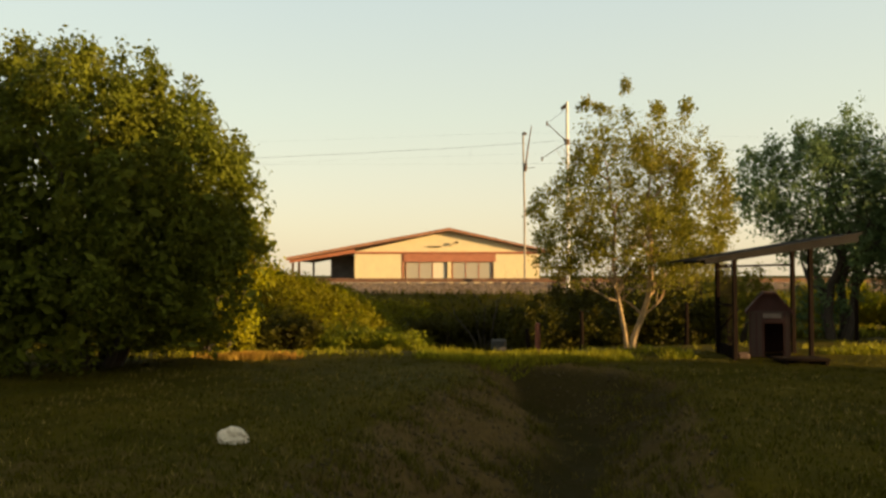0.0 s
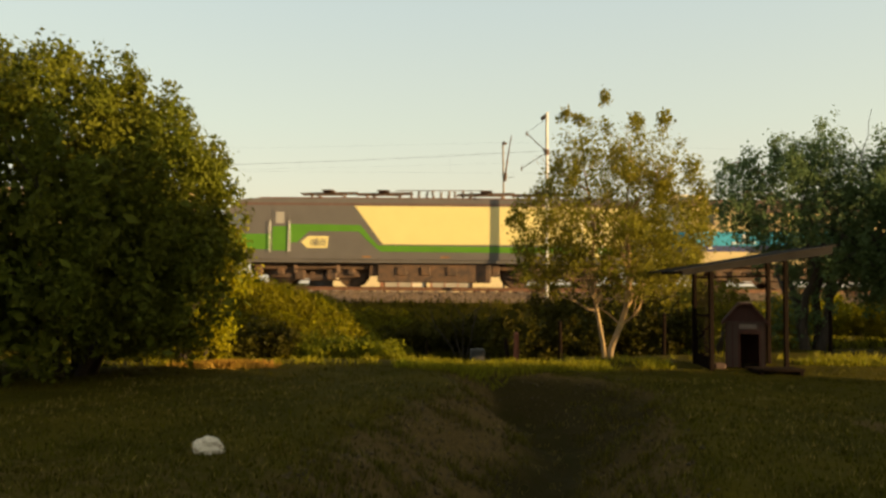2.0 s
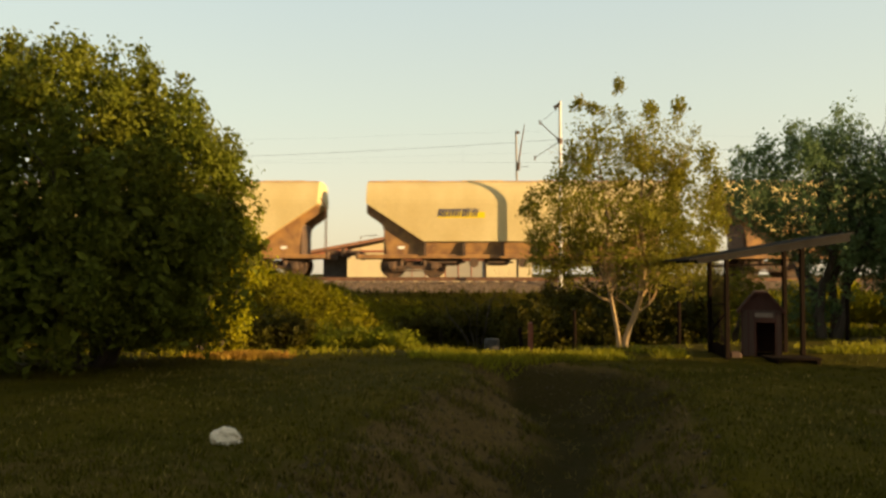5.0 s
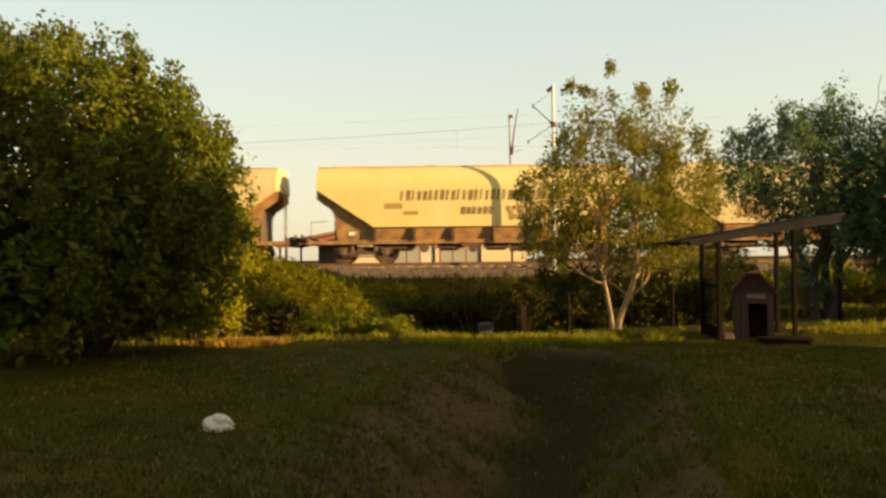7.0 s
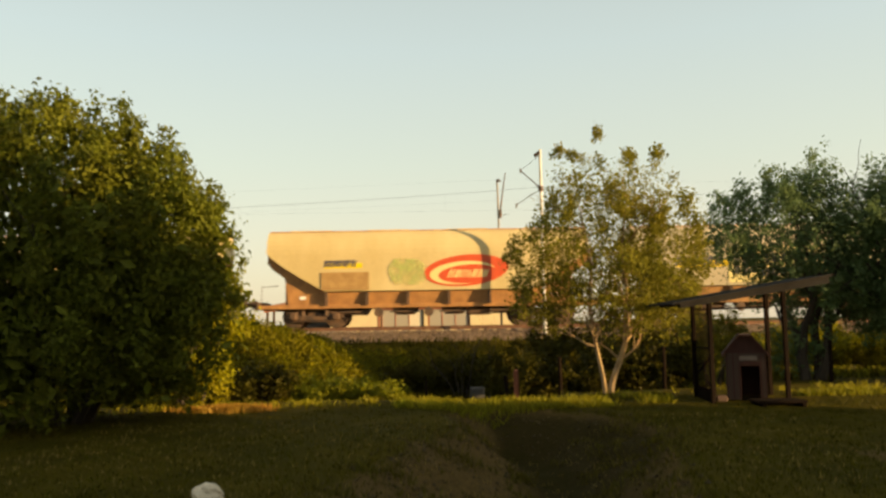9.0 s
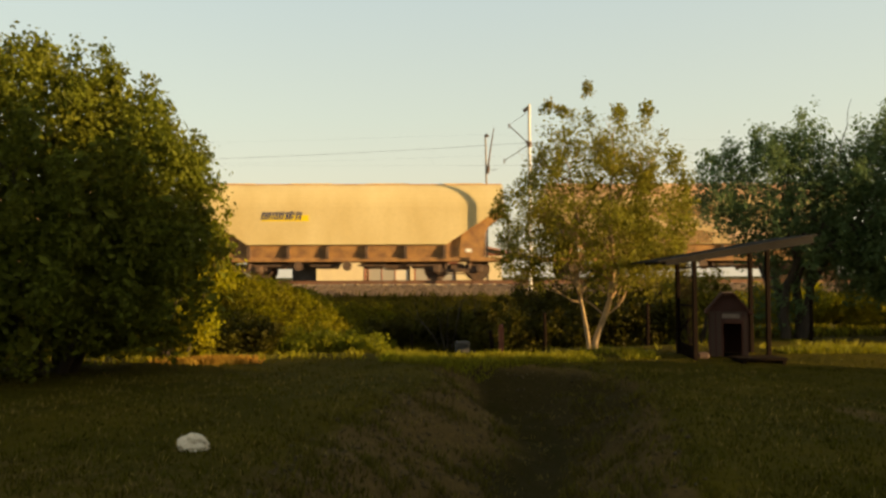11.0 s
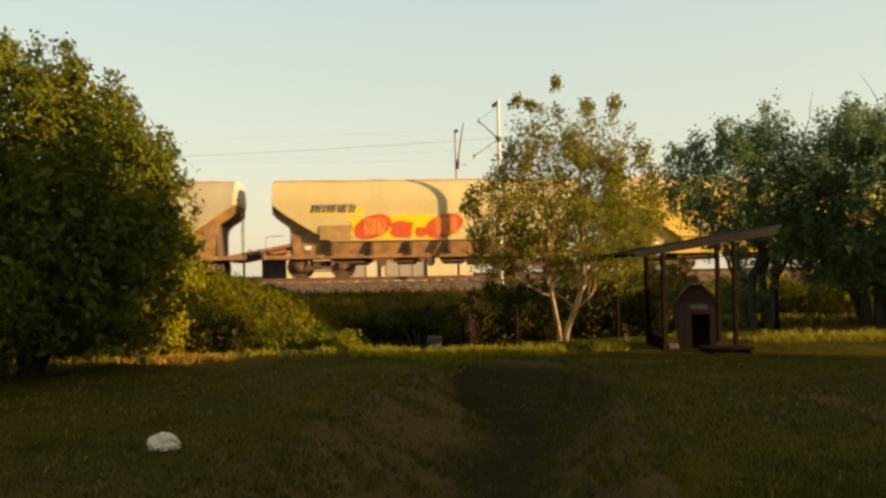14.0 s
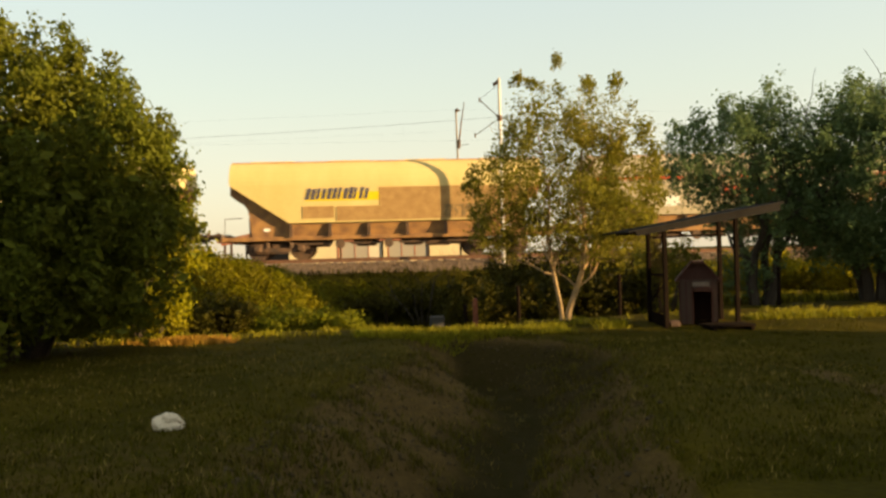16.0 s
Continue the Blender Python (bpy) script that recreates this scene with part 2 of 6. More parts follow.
M_DIRT = material("grime_patch", (0.31, 0.175, 0.068), rough=0.9, scale=3, amount=0.35, tint=(0.42, 0.255, 0.10))
M_GRIME = worn("thin_grime", material("grime_film", (0.26, 0.15, 0.062), rough=0.9, scale=3, amount=0.35, tint=(0.36, 0.22, 0.10)), 0.25, 0.62)
M_PINK = material("faded_pink_paint", (0.60, 0.36, 0.24), rough=0.7, scale=3, amount=0.25, tint=(0.66, 0.50, 0.30))
M_PALEGREEN = worn("pale_green_film", material("pale_green_paint", (0.46, 0.54, 0.17), rough=0.6, scale=3, amount=0.25, tint=(0.60, 0.54, 0.22)), 0.38, 0.75)
HULLS = {
    "cream": material("wagon_cream", (0.612, 0.482, 0.250), rough=0.6, scale=0.7, amount=0.16, tint=(0.500, 0.370, 0.170), streak=(1, 1, 0.35)),
    "tan": material("wagon_tan", (0.500, 0.368, 0.178), rough=0.75, scale=0.9, amount=0.25, tint=(0.330, 0.215, 0.105), streak=(1, 1, 0.35)),
    "yellow": material("wagon_pale_yellow", (0.688, 0.533, 0.232), rough=0.6, scale=0.7, amount=0.12, tint=(0.602, 0.447, 0.172), streak=(1, 1, 0.35)),
    "bright": material("wagon_bright_yellow", (0.700, 0.490, 0.050), rough=0.55, scale=0.8, amount=0.14, tint=(0.533, 0.344, 0.069), streak=(1, 1, 0.35)),
    "grey": material("wagon_grey_cream", (0.473, 0.398, 0.255), rough=0.65, scale=0.7, amount=0.18, tint=(0.378, 0.310, 0.215), streak=(1, 1, 0.35)),
    "rust": material("wagon_rusty", (0.396, 0.232, 0.129), rough=0.85, scale=1.1, amount=0.3, tint=(0.241, 0.129, 0.073), streak=(1, 1, 0.35)),
}
M_ROOFRUST = material("rusty_roof_edge", (0.42, 0.23, 0.13), rough=0.85, scale=1.5, amount=0.35, tint=(0.55, 0.36, 0.20))


# ---- mesh tools ----
class Shape:
    """Vertices and faces gathered from simple solids, for one mesh."""

    def __init__(self):
        self.v, self.f = [], []

    def add(self, verts, faces):
        k = len(self.v)
        self.v += [tuple(p) for p in verts]
        self.f += [tuple(i + k for i in f) for f in faces]
        return self

    def box(self, x0, x1, y0, y1, z0, z1, c=0.0):
        """A box with edges chamfered by c."""
        if c <= 0:
            p = [(x, y, z) for z in (z0, z1) for y in (y0, y1) for x in (x0, x1)]
            return self.add(p, [(0, 2, 3, 1), (4, 5, 7, 6), (0, 1, 5, 4), (2, 6, 7, 3), (0, 4, 6, 2), (1, 3, 7, 5)])
        ring = [(x0 + c, y0), (x1 - c, y0), (x1, y0 + c), (x1, y1 - c), (x1 - c, y1), (x0 + c, y1), (x0, y1 - c), (x0, y0 + c)]
        ins = [(x0 + c, y0 + c), (x1 - c, y0 + c), (x1 - c, y0 + c), (x1 - c, y1 - c), (x1 - c, y1 - c), (x0 + c, y1 - c), (x0 + c, y1 - c), (x0 + c, y0 + c)]
        p = [(*q, z0) for q in ins] + [(*q, z0 + c) for q in ring] + [(*q, z1 - c) for q in ring] + [(*q, z1) for q in ins]
        f = [tuple(range(7, -1, -1)), tuple(range(24, 32))]
        for a in (0, 8, 16):
            f += [(a + i, a + (i + 1) % 8, a + 8 + (i + 1) % 8, a + 8 + i) for i in range(8)]
        return self.add(p, f)

    def prism(self, outline, y0, y1):
        """An outline in x, z pushed through from y0 to y1."""
        n = len(outline)
        p = [(x, y0, z) for x, z in outline] + [(x, y1, z) for x, z in outline]
        f = [tuple(range(n)), tuple(range(2 * n - 1, n - 1, -1))] + [(i, i + n, (i + 1) % n + n, (i + 1) % n) for i in range(n)]
        return self.add(p, f)

    def tube(self, points, radii, n=7):
        """A tapered round bar along points."""
        rings, pts = [], [Vector(p) for p in points]
        if not hasattr(radii, "__len__"):
            radii = [radii] * len(pts)
        for i, p in enumerate(pts):
            d = (pts[min(i + 1, len(pts) - 1)] - pts[max(i - 1, 0)]).normalized()
            a = d.cross(Vector((0.31, 0.17, 0.93)) if abs(d.z) < 0.9 else Vector((1, 0, 0))).normalized()
            b = d.cross(a)
            rings.append([p + (a * math.cos(2 * math.pi * k / n) + b * math.sin(2 * math.pi * k / n)) * radii[i] for k in range(n)])
        v = [q for r in rings for q in r]
        f = [tuple(range(n - 1, -1, -1)), tuple(range(len(v) - n, len(v)))]
        for i in range(len(rings) - 1):
            f += [(i * n + k, i * n + (k + 1) % n, (i + 1) * n + (k + 1) % n, (i + 1) * n + k) for k in range(n)]
        return self.add(v, f)

    def disc(self, x, z, r, y0, y1, n=20):
        """A round plate or wheel whose axis lies along y."""
        return self.prism([(x + r * math.cos(2 * math.pi * k / n), z + r * math.sin(2 * math.pi * k / n)) for k in range(n)], y0, y1)

    def mesh(self, name, mat, smooth=False):
        me = bpy.data.meshes.new(name)
        me.from_pydata(self.v, [], self.f)
        me.materials.append(mat)
        if smooth:
            me.polygons.foreach_set("use_smooth", [True] * len(me.polygons))
        me.update()
        return me


def part(name, shape, mat, parent=None, label="", smooth=False):
    ob = new(name, shape.mesh(name, mat, smooth))
    ob.parent = parent
    return tagged(ob, label)


def thing(name, label, category, group="", at=None, kind=""):
    ob = new(name)
    ob.empty_display_size = 0.2
    if at is not None:
        ob.matrix_world = at
    return tagged(ob, label, category, group, kind)


def leaves(shape, centres, per, spread, size, rng, long=1.8, droop=0.0, outward=0.9):
    """Leaves in loose clumps round the given centres: each a folded blade of two faces."""
    centres, ways = centres if isinstance(centres, tuple) else (np.array(centres), np.array(centres) - np.mean(centres, axis=0))
    c, ways = np.repeat(centres, per, axis=0), np.repeat(ways, per, axis=0)
    n = len(c)
    c = c + rng.normal(0, spread, (n, 3))
    # blades turn their faces loosely out of the crown
    nn = ways.copy()
    nn[:, 2] += 0.25
    nn /= np.linalg.norm(nn, axis=1)[:, None] + 1e-9
    nn = nn * outward + rng.normal(0, 0.6, (n, 3))
    nn /= np.linalg.norm(nn, axis=1)[:, None] + 1e-9
    a = rng.normal(0, 1, (n, 3))
    a[:, 2] -= droop
    a -= nn * np.sum(a * nn, axis=1)[:, None]
    a /= np.linalg.norm(a, axis=1)[:, None] + 1e-9
    b = np.cross(nn, a)
    s = size * rng.uniform(0.6, 1.3, (n, 1))
    p = np.stack([c - a * s * long / 2, c + b * s / 2 + nn * s * 0.12, c + a * s * long / 2, c - b * s / 2 + nn * s * 0.12], 1).reshape(-1, 3)
    k = len(shape.v)
    shape.v += [tuple(q) for q in p.tolist()]
    shape.f += [(k + 4 * i, k + 4 * i + 1, k + 4 * i + 2, k + 4 * i + 3) for i in range(n)]
    return shape


def lobes_to_clumps(lobes, count, rng, shell=0.55):
    """Clump centres in a crown made of ellipsoid lobes (x, y, z, rx, ry, rz), thicker towards the outside."""
    vol = np.array([l[3] * l[4] * l[5] for l in lobes]) ** 0.75
    pick = rng.choice(len(lobes), count, p=vol / vol.sum())
    d = rng.normal(0, 1, (count, 3))
    d /= np.linalg.norm(d, axis=1)[:, None]
    r = shell + (1.06 - shell) * rng.uniform(0, 1, (count, 1)) ** 0.6
    L = np.array(lobes)[pick]
    out = L[:, :3] + d * r * L[:, 3:]
    ok = out[:, 2] > 0.05
    return out[ok], d[ok]


def plumes(lobes, count, rng, size, low=0.9):
    """Upright tufts standing out of a crown's lobes, which break its outline."""
    p, d = lobes_to_clumps(lobes, count * 3, rng, 0.9)
    # keep those near the outside of the whole crown
    keep = []
    for q, w in zip(p, d):
        inside = any(((q[0] - l[0]) / l[3]) ** 2 + ((q[1] - l[1]) / l[4]) ** 2 + ((q[2] - l[2]) / l[5]) ** 2 < 0.72 for l in lobes)
        if not inside and q[2] > low:
            s = size * rng.uniform(0.6, 1.35)
            keep.append((q[0] + w[0] * s * 0.4, q[1] + w[1] * s * 0.4, q[2] + s * 0.35, s * 0.62, s * 0.62, s * rng.uniform(0.9, 1.4)))
    return keep[:count]


# ---- the ground: lawn, ditch, hollow, railway bank ----
TRACK_Y, RAIL_Z, SKEW = 33.7, 1.45, -1.5   # centre line ahead of the eye, top of rail, turn of the line in degrees
TAN = math.tan(radians(SKEW))


def smooth(a, b, v):
    t = min(1.0, max(0.0, (v - a) / (b - a)))
    return t * t * (3 - 2 * t)


# the ditch: y, x of its bed, depth, x of the bank tops beside it
DITCH = ((2.5, 0.8, 1.10, -1.5, 2.0), (5.0, 0.85, 1.10, -1.5, 2.3), (7.5, 1.0, 1.02, -1.48, 2.85), (9.0, 1.5, 0.98, -1.28, 3.3), (10.0, 1.85, 0.98, -1.0, 3.6),
         (11.0, 2.0, 0.92, -0.65, 3.9), (12.0, 1.95, 0.85, -0.1, 4.1), (13.0, 1.55, 0.75, 0.35, 3.9), (14.2, 0.9, 0.55, 0.0, 3.2), (17.0, 0.2, 0.3, -0.8, 2.2))
D_Y, D_BED, D_DEPTH, D_LEFT, D_RIGHT = zip(*DITCH)
EDGE_X, EDGE_Y = (-9, -4, -2, -0.3, 1.2, 3.4, 5, 7, 10, 16), (14.6, 14.7, 15.2, 14.6, 13.7, 14.4, 14.7, 15.2, 15.3, 15.3)   # where the mown lawn ends
MOUND_X, MOUND_Z = (-12, -7, -5.9, -4.85, -4, -3.1, -2.3, -1.8, -1.0, 0), (2.0, 1.82, 1.58, 1.33, 1.09, 0.83, 0.44, -0.1, -0.7, -0.9)     # overgrown spur of the bank


def lawn_end(x):
    return float(np.interp(x, EDGE_X, EDGE_Y))


def ditch(x, y):
    """Share of the ditch's depth at a place, 0 outside it."""
    if not (2.0 < y < 17.0 and -4 < x < 7):
        return 0.0
    bed, left, right = (float(np.interp(y, D_Y, d)) for d in (D_BED, D_LEFT, D_RIGHT))
    bed += 0.12 * noise.noise((0.3, y * 0.7, 5))
    q = (bed - x) / (bed - left) if x < bed else (x - bed) / (right - bed)
    q += 0.09 * noise.noise((x * 0.8, y * 0.7, 9))
    # a steep bank with a rounded top towards the bag, an easier slope across
    share = (1 - smooth(0.0, 1.06, q)) ** 1.4 if x < bed else (1 - smooth(0.0, 1.0, q)) * 0.6 + 0.4 * max(0.0, 1 - max(0.0, q))
    return share * smooth(2.0, 4.6, y) * (1 - smooth(13.0, 14.5, y))


def height(x, y):
    line = y - TAN * x
    end = lawn_end(x)
    z = -float(np.interp(y, D_Y, D_DEPTH)) * ditch(x, y)
    z += 0.05 * noise.noise((x * 0.35, y * 0.35, 0)) + 0.025 * noise.noise((x * 1.3, y * 1.3, 3))
    begin = end + 1.0 + 1.6 * smooth(2.4, 3.4, x)
    z -= 0.9 * smooth(begin, begin + 5.6, line) * (1 - smooth(24.5, 30.6, line)) * (1 - 0.85 * smooth(6.5, 9, x))
    z += 0.86 * smooth(24.5, 30.6, line) - 0.5 * smooth(37.5, 41, line)
    if x < 0 and 17 < line < 31:
        top = float(np.interp(x, MOUND_X, MOUND_Z)) + 0.10 * noise.noise((x * 0.8, y * 0.8, 21))
        z += max(0.0, top - z) * smooth(18.4, 23.8, line) * (1 - smooth(24.8, 29.0, line))
    if abs(x) < 12 and 3 < y < 16:
        q = min(1.0, 4 * ditch(x, y))
        z += (0.018 + 0.04 * q) * noise.noise((x * 3.6 + y * 1.5, y * 2.2, 7)) + 0.075 * q * noise.noise((x * 1.8 + y * 0.8, y * 1.1, 2)) + 0.022 * q * noise.noise((x * 7.5 + y * 3, y * 5, 8))
    return z


def steps(inner0, inner1, step, far):
    a = list(np.arange(inner0, inner1, step))
    g, v, w = step, inner1, inner0
    while v < far:
        a.append(v)
        g *= 1.22
        v += g
    a.append(far)
    g = step
    while w > -far:
        g *= 1.22
        w -= g
        a.insert(0, max(w, -far))
    return a


xs, ys = steps(-9, 11, 0.12, 1600), steps(4, 33, 0.13, 1600)
gm = bpy.data.meshes.new("ground")
nx, ny = len(xs), len(ys)
gm.from_pydata([(x, y, height(x, y)) for y in ys for x in xs], [],
               [(j * nx + i, j * nx + i + 1, (j + 1) * nx + i + 1, (j + 1) * nx + i) for j in range(ny - 1) for i in range(nx - 1)])
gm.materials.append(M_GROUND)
gm.polygons.foreach_set("use_smooth", [True] * len(gm.polygons))
earth = gm.attributes.new("earth", "FLOAT", "POINT")
def bare_earth(x, y):
    """How far the grass is worn away: the ditch's banks, the verge of the line, a trodden strip on the lawn."""
    d = ditch(x, y)
    e = 0.75 * smooth(0.02, 0.16, d) * (1 - 0.45 * smooth(0.6, 0.97, d))
    e += 0.8 * smooth(29.9, 30.8, y - TAN * x) * (1 - smooth(36.5, 38.5, y - TAN * x)) + 0.28 * smooth(0.3, -0.8, x) * smooth(9, 6, y)
    e += 0.62 * smooth(0.30, 0.06, abs(x - 5.28) - 0.10 * noise.noise((x * 1.5, y * 1.5, 6))) * smooth(6.4, 7.2, y) * smooth(9.6, 8.9, y)
    return min(1.0, e)


earth.data.foreach_set("value", [bare_earth(x, y) for y in ys for x in xs])
def ditch_shade(x, y):
    """Shade put into the colour: the ditch's bed, and the bank beyond its bend."""
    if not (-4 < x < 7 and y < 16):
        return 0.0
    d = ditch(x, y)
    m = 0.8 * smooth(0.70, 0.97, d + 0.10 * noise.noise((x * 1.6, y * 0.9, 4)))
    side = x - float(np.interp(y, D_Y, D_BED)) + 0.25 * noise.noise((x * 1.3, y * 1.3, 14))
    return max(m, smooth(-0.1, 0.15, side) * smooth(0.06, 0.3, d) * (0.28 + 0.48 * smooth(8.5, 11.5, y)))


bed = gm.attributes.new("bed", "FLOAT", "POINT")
bed.data.foreach_set("value", [ditch_shade(x, y) for y in ys for x in xs])
ground = new("ground", gm)
tagged(ground, "dark mown lawn with a worn ditch and a railway bank", "ground", kind="structure")

LINE = pose(0, TRACK_Y, RAIL_Z, 0, 0, SKEW)     # the track's own space: x along it, z from the top of rail

# ballast bed with loose stones, sleepers and rails
rng = np.random.default_rng(4)
bed = Shape()
sec = [(-2.95, -0.64), (-1.75, -0.22), (1.75, -0.22), (2.95, -0.64)]
bx = [-420, -120] + list(np.arange(-40, 60, 1.0)) + [140, 420]
for i, x in enumerate(bx):
    bed.v += [(x, y, z + 0.03 * noise.noise((x * 2, y, z))) for y, z in sec]
for i in range(len(bx) - 1):
    bed.f += [(4 * i + k, 4 * i + 4 + k, 4 * i + 5 + k, 4 * i + 1 + k) for k in range(3)]
ob = part("trackbed", bed, M_BALLAST)
ob.matrix_world = LINE
tagged(ob, "grey-brown crushed stone ballast under the railway", "ballast", kind="structure")
stones = Shape()
for k in range(8000):
    x, y = rng.uniform(-16, 20), rng.uniform(-2.95, -1.2)
    z = -0.22 if y > -1.75 else -0.22 - (-1.75 - y) / 0.95 * 0.33
    s = rng.uniform(0.014, 0.034)
    q = rng.normal(0, 0.35, (6, 3)) * s
    o = np.array([[s, 0, 0], [-s, 0, 0], [0, s, 0], [0, -s, 0], [0, 0, s], [0, 0, -s]]) + q + np.array([x, y, z + s * 0.4])
    stones.add(o.tolist(), [(0, 2, 4), (2, 1, 4), (1, 3, 4), (3, 0, 4), (2, 0, 5), (1, 2, 5), (3, 1, 5), (0, 3, 5)])
ob = part("ballast_stones", stones, M_BALLAST)
ob.matrix_world = LINE
tagged(ob, "loose crushed stones on the shoulder of the track", "stones", kind="stuff")
track = thing("railway_track", "single line of rusty rails on concrete sleepers", "track", at=LINE, kind="structure")
for y in (-0.755, 0.755):
    part("rail", Shape().prism([(-400, -0.02), (-400, 0.0), (400, 0.0), (400, -0.02)], y - 0.036, y + 0.036).box(-400, 400, y - 0.012, y + 0.012, -0.14, -0.02)
         .box(-400, 400, y - 0.07, y + 0.07, -0.16, -0.14), M_RAIL, track)
sl = Shape().box(-0.13, 0.13, -1.3, 1.3, -0.33, -0.16, 0.02).mesh("sleeper", M_SLEEPER)
for k in range(70):
    s = new("sleeper", sl)
    s.parent, s.location = track, (-18 + 0.6 * k, 0, 0)


# ---- the house behind the line, with its open lean-to ----
def house():
    Y = 56.0
    h = thing("house", "low cream-rendered house with red-brown trim and gable", "house", at=pose(0, Y, 0.35))
    x0, x1, xa = -6.45, 7.05, 0.45
    zf, ze, za = -0.3, 2.80, 4.45
    # front wall with two openings for the window bands
    wall = Shape()
    wall.box(x0, -2.85, 0, 0.3, zf, ze).box(3.7, x1, 0, 0.3, zf, ze)
    wall.box(-2.85, 3.7, 0, 0.3, zf, 0.86).box(-2.85, 3.7, 0, 0.3, 2.25, ze).box(0.33, 0.6, 0, 0.3, 0.86, 2.25)
    wall.box(x0, x0 + 0.3, 0.3, 11, zf, ze).box(x1 - 0.3, x1, 0.3, 11, zf, ze).box(x0 + 0.3, x1 - 0.3, 10.7, 11, zf, ze)
    part("wall", wall, M_RENDER, h)
    part("gable", Shape().prism([(x0, ze + 0.16), (x1, ze + 0.16), (xa, za)], 0.05, 0.3), M_RENDER, h)
    part("floor_slab", Shape().box(x0 - 0.1, x1 + 0.1, -0.1, 11.1, zf - 0.5, zf), M_CONCRETE, h)
    part("cornice", Shape().box(x0 - 0.05, x1 + 0.05, -0.1, 0.25, ze, ze + 0.16, 0.02), M_TRIMRED, h)
    part("lintel_board", Shape().box(-2.95, 3.85, -0.03, -0.002, 2.22, ze - 0.02), M_TRIMRED, h)
    part("plinth_board", Shape().box(x0, x1, -0.04, -0.002, 0.42, 0.62), M_TRIMRED, h)
    part("frame_post", Shape().box(-3.0, -2.86, -0.03, -0.002, 0.6, ze), M_TRIMRED, h)
    # windows: three lights and a drawn blind in each band
    for a, b, n, blinds in ((-2.78, 0.30, 3, (2,)), (0.63, 3.65, 3, ())):
        w = part("window", Shape().box(a, b, 0.10, 0.16, 0.86, 0.92).box(a, b, 0.10, 0.16, 2.19, 2.25).box(a, a + 0.07, 0.10, 0.16, 0.92, 2.19)
                 .box(b - 0.07, b, 0.10, 0.16, 0.92, 2.19), M_TRIMRED if not blinds else M_PALEBOARD, h)
        d = (b - a - 0.14) / n
        for k in range(n):
            c = a + 0.07 + d * k
            part("pane", Shape().box(c + 0.03, c + d - 0.03, 0.125, 0.135, 0.93, 2.18), M_CURTAIN if k in blinds else M_PANE, w)
            part("mullion", Shape().box(c - 0.03, c + 0.03, 0.10, 0.16, 0.92, 2.19), M_TRIMRED, w)
            if k not in blinds:
                part("curtain", Shape().box(c + 0.03, c + d * 0.45, 0.2, 0.22, 0.9, 2.2), M_CURTAIN, w)
    # roof: two thick slopes; the left one runs on over the lean-to
    xl, zl = -11.3, 2.42
    s_l = (za - zl) / (xa - xl)
    part("roof", Shape().prism([(xl, zl - 0.1), (xa, za + 0.02), (x1 + 0.7, ze + 0.02 + (0.1)), (x1 + 0.7, ze + 0.24), (xa, za + 0.24), (xl, zl + 0.12)], -0.45, 11.4), M_ROOFTILE, h,
         "brown tiled roof that runs on over a lean-to")
    part("gutter", Shape().tube([(xl - 0.05, -0.45, zl - 0.05), (xl - 0.05, 11.4, zl - 0.05)], 0.07), M_TRIMRED, h)
    part("shed_wall", Shape().box(-8.5, x0 - 0.002, 2.2, 2.4, zf, 2.7).box(-8.5, -8.3, 2.4, 9, zf, 2.6), M_SHEDWALL, h)
    part("shed_lintel", Shape().prism([(xl + 0.1, zl - 0.3), (x0, zl - 0.3 + (x0 - xl) * s_l - 0.1), (x0, zl - 0.13 + (x0 - xl) * s_l), (xl + 0.1, zl - 0.12)], -0.1, 0.05), M_TRIMRED, h)
    for x, y in ((xl + 0.25, 0.0), (xl + 0.65, 0.3), (xl + 0.25, 9.0)):
        part("shed_post", Shape().box(x, x + 0.16, y, y + 0.16, zf, zl - 0.12, 0.015), M_PALEBOARD, h)
    # a small fixture and a cable on the gable
    part("wall_lamp", Shape().box(-1.1, -0.1, -0.1, 0.05, 3.30, 3.36, 0.01).tube([(0.4, 0, 3.36), (0.75, -0.2, 3.5), (0.95, -0.25, 3.62)], 0.03)
         .box(0.85, 1.1, -0.32, -0.18, 3.55, 3.68, 0.02), M_WOOD, h, "dark fixture and bracket")
    return h


house()


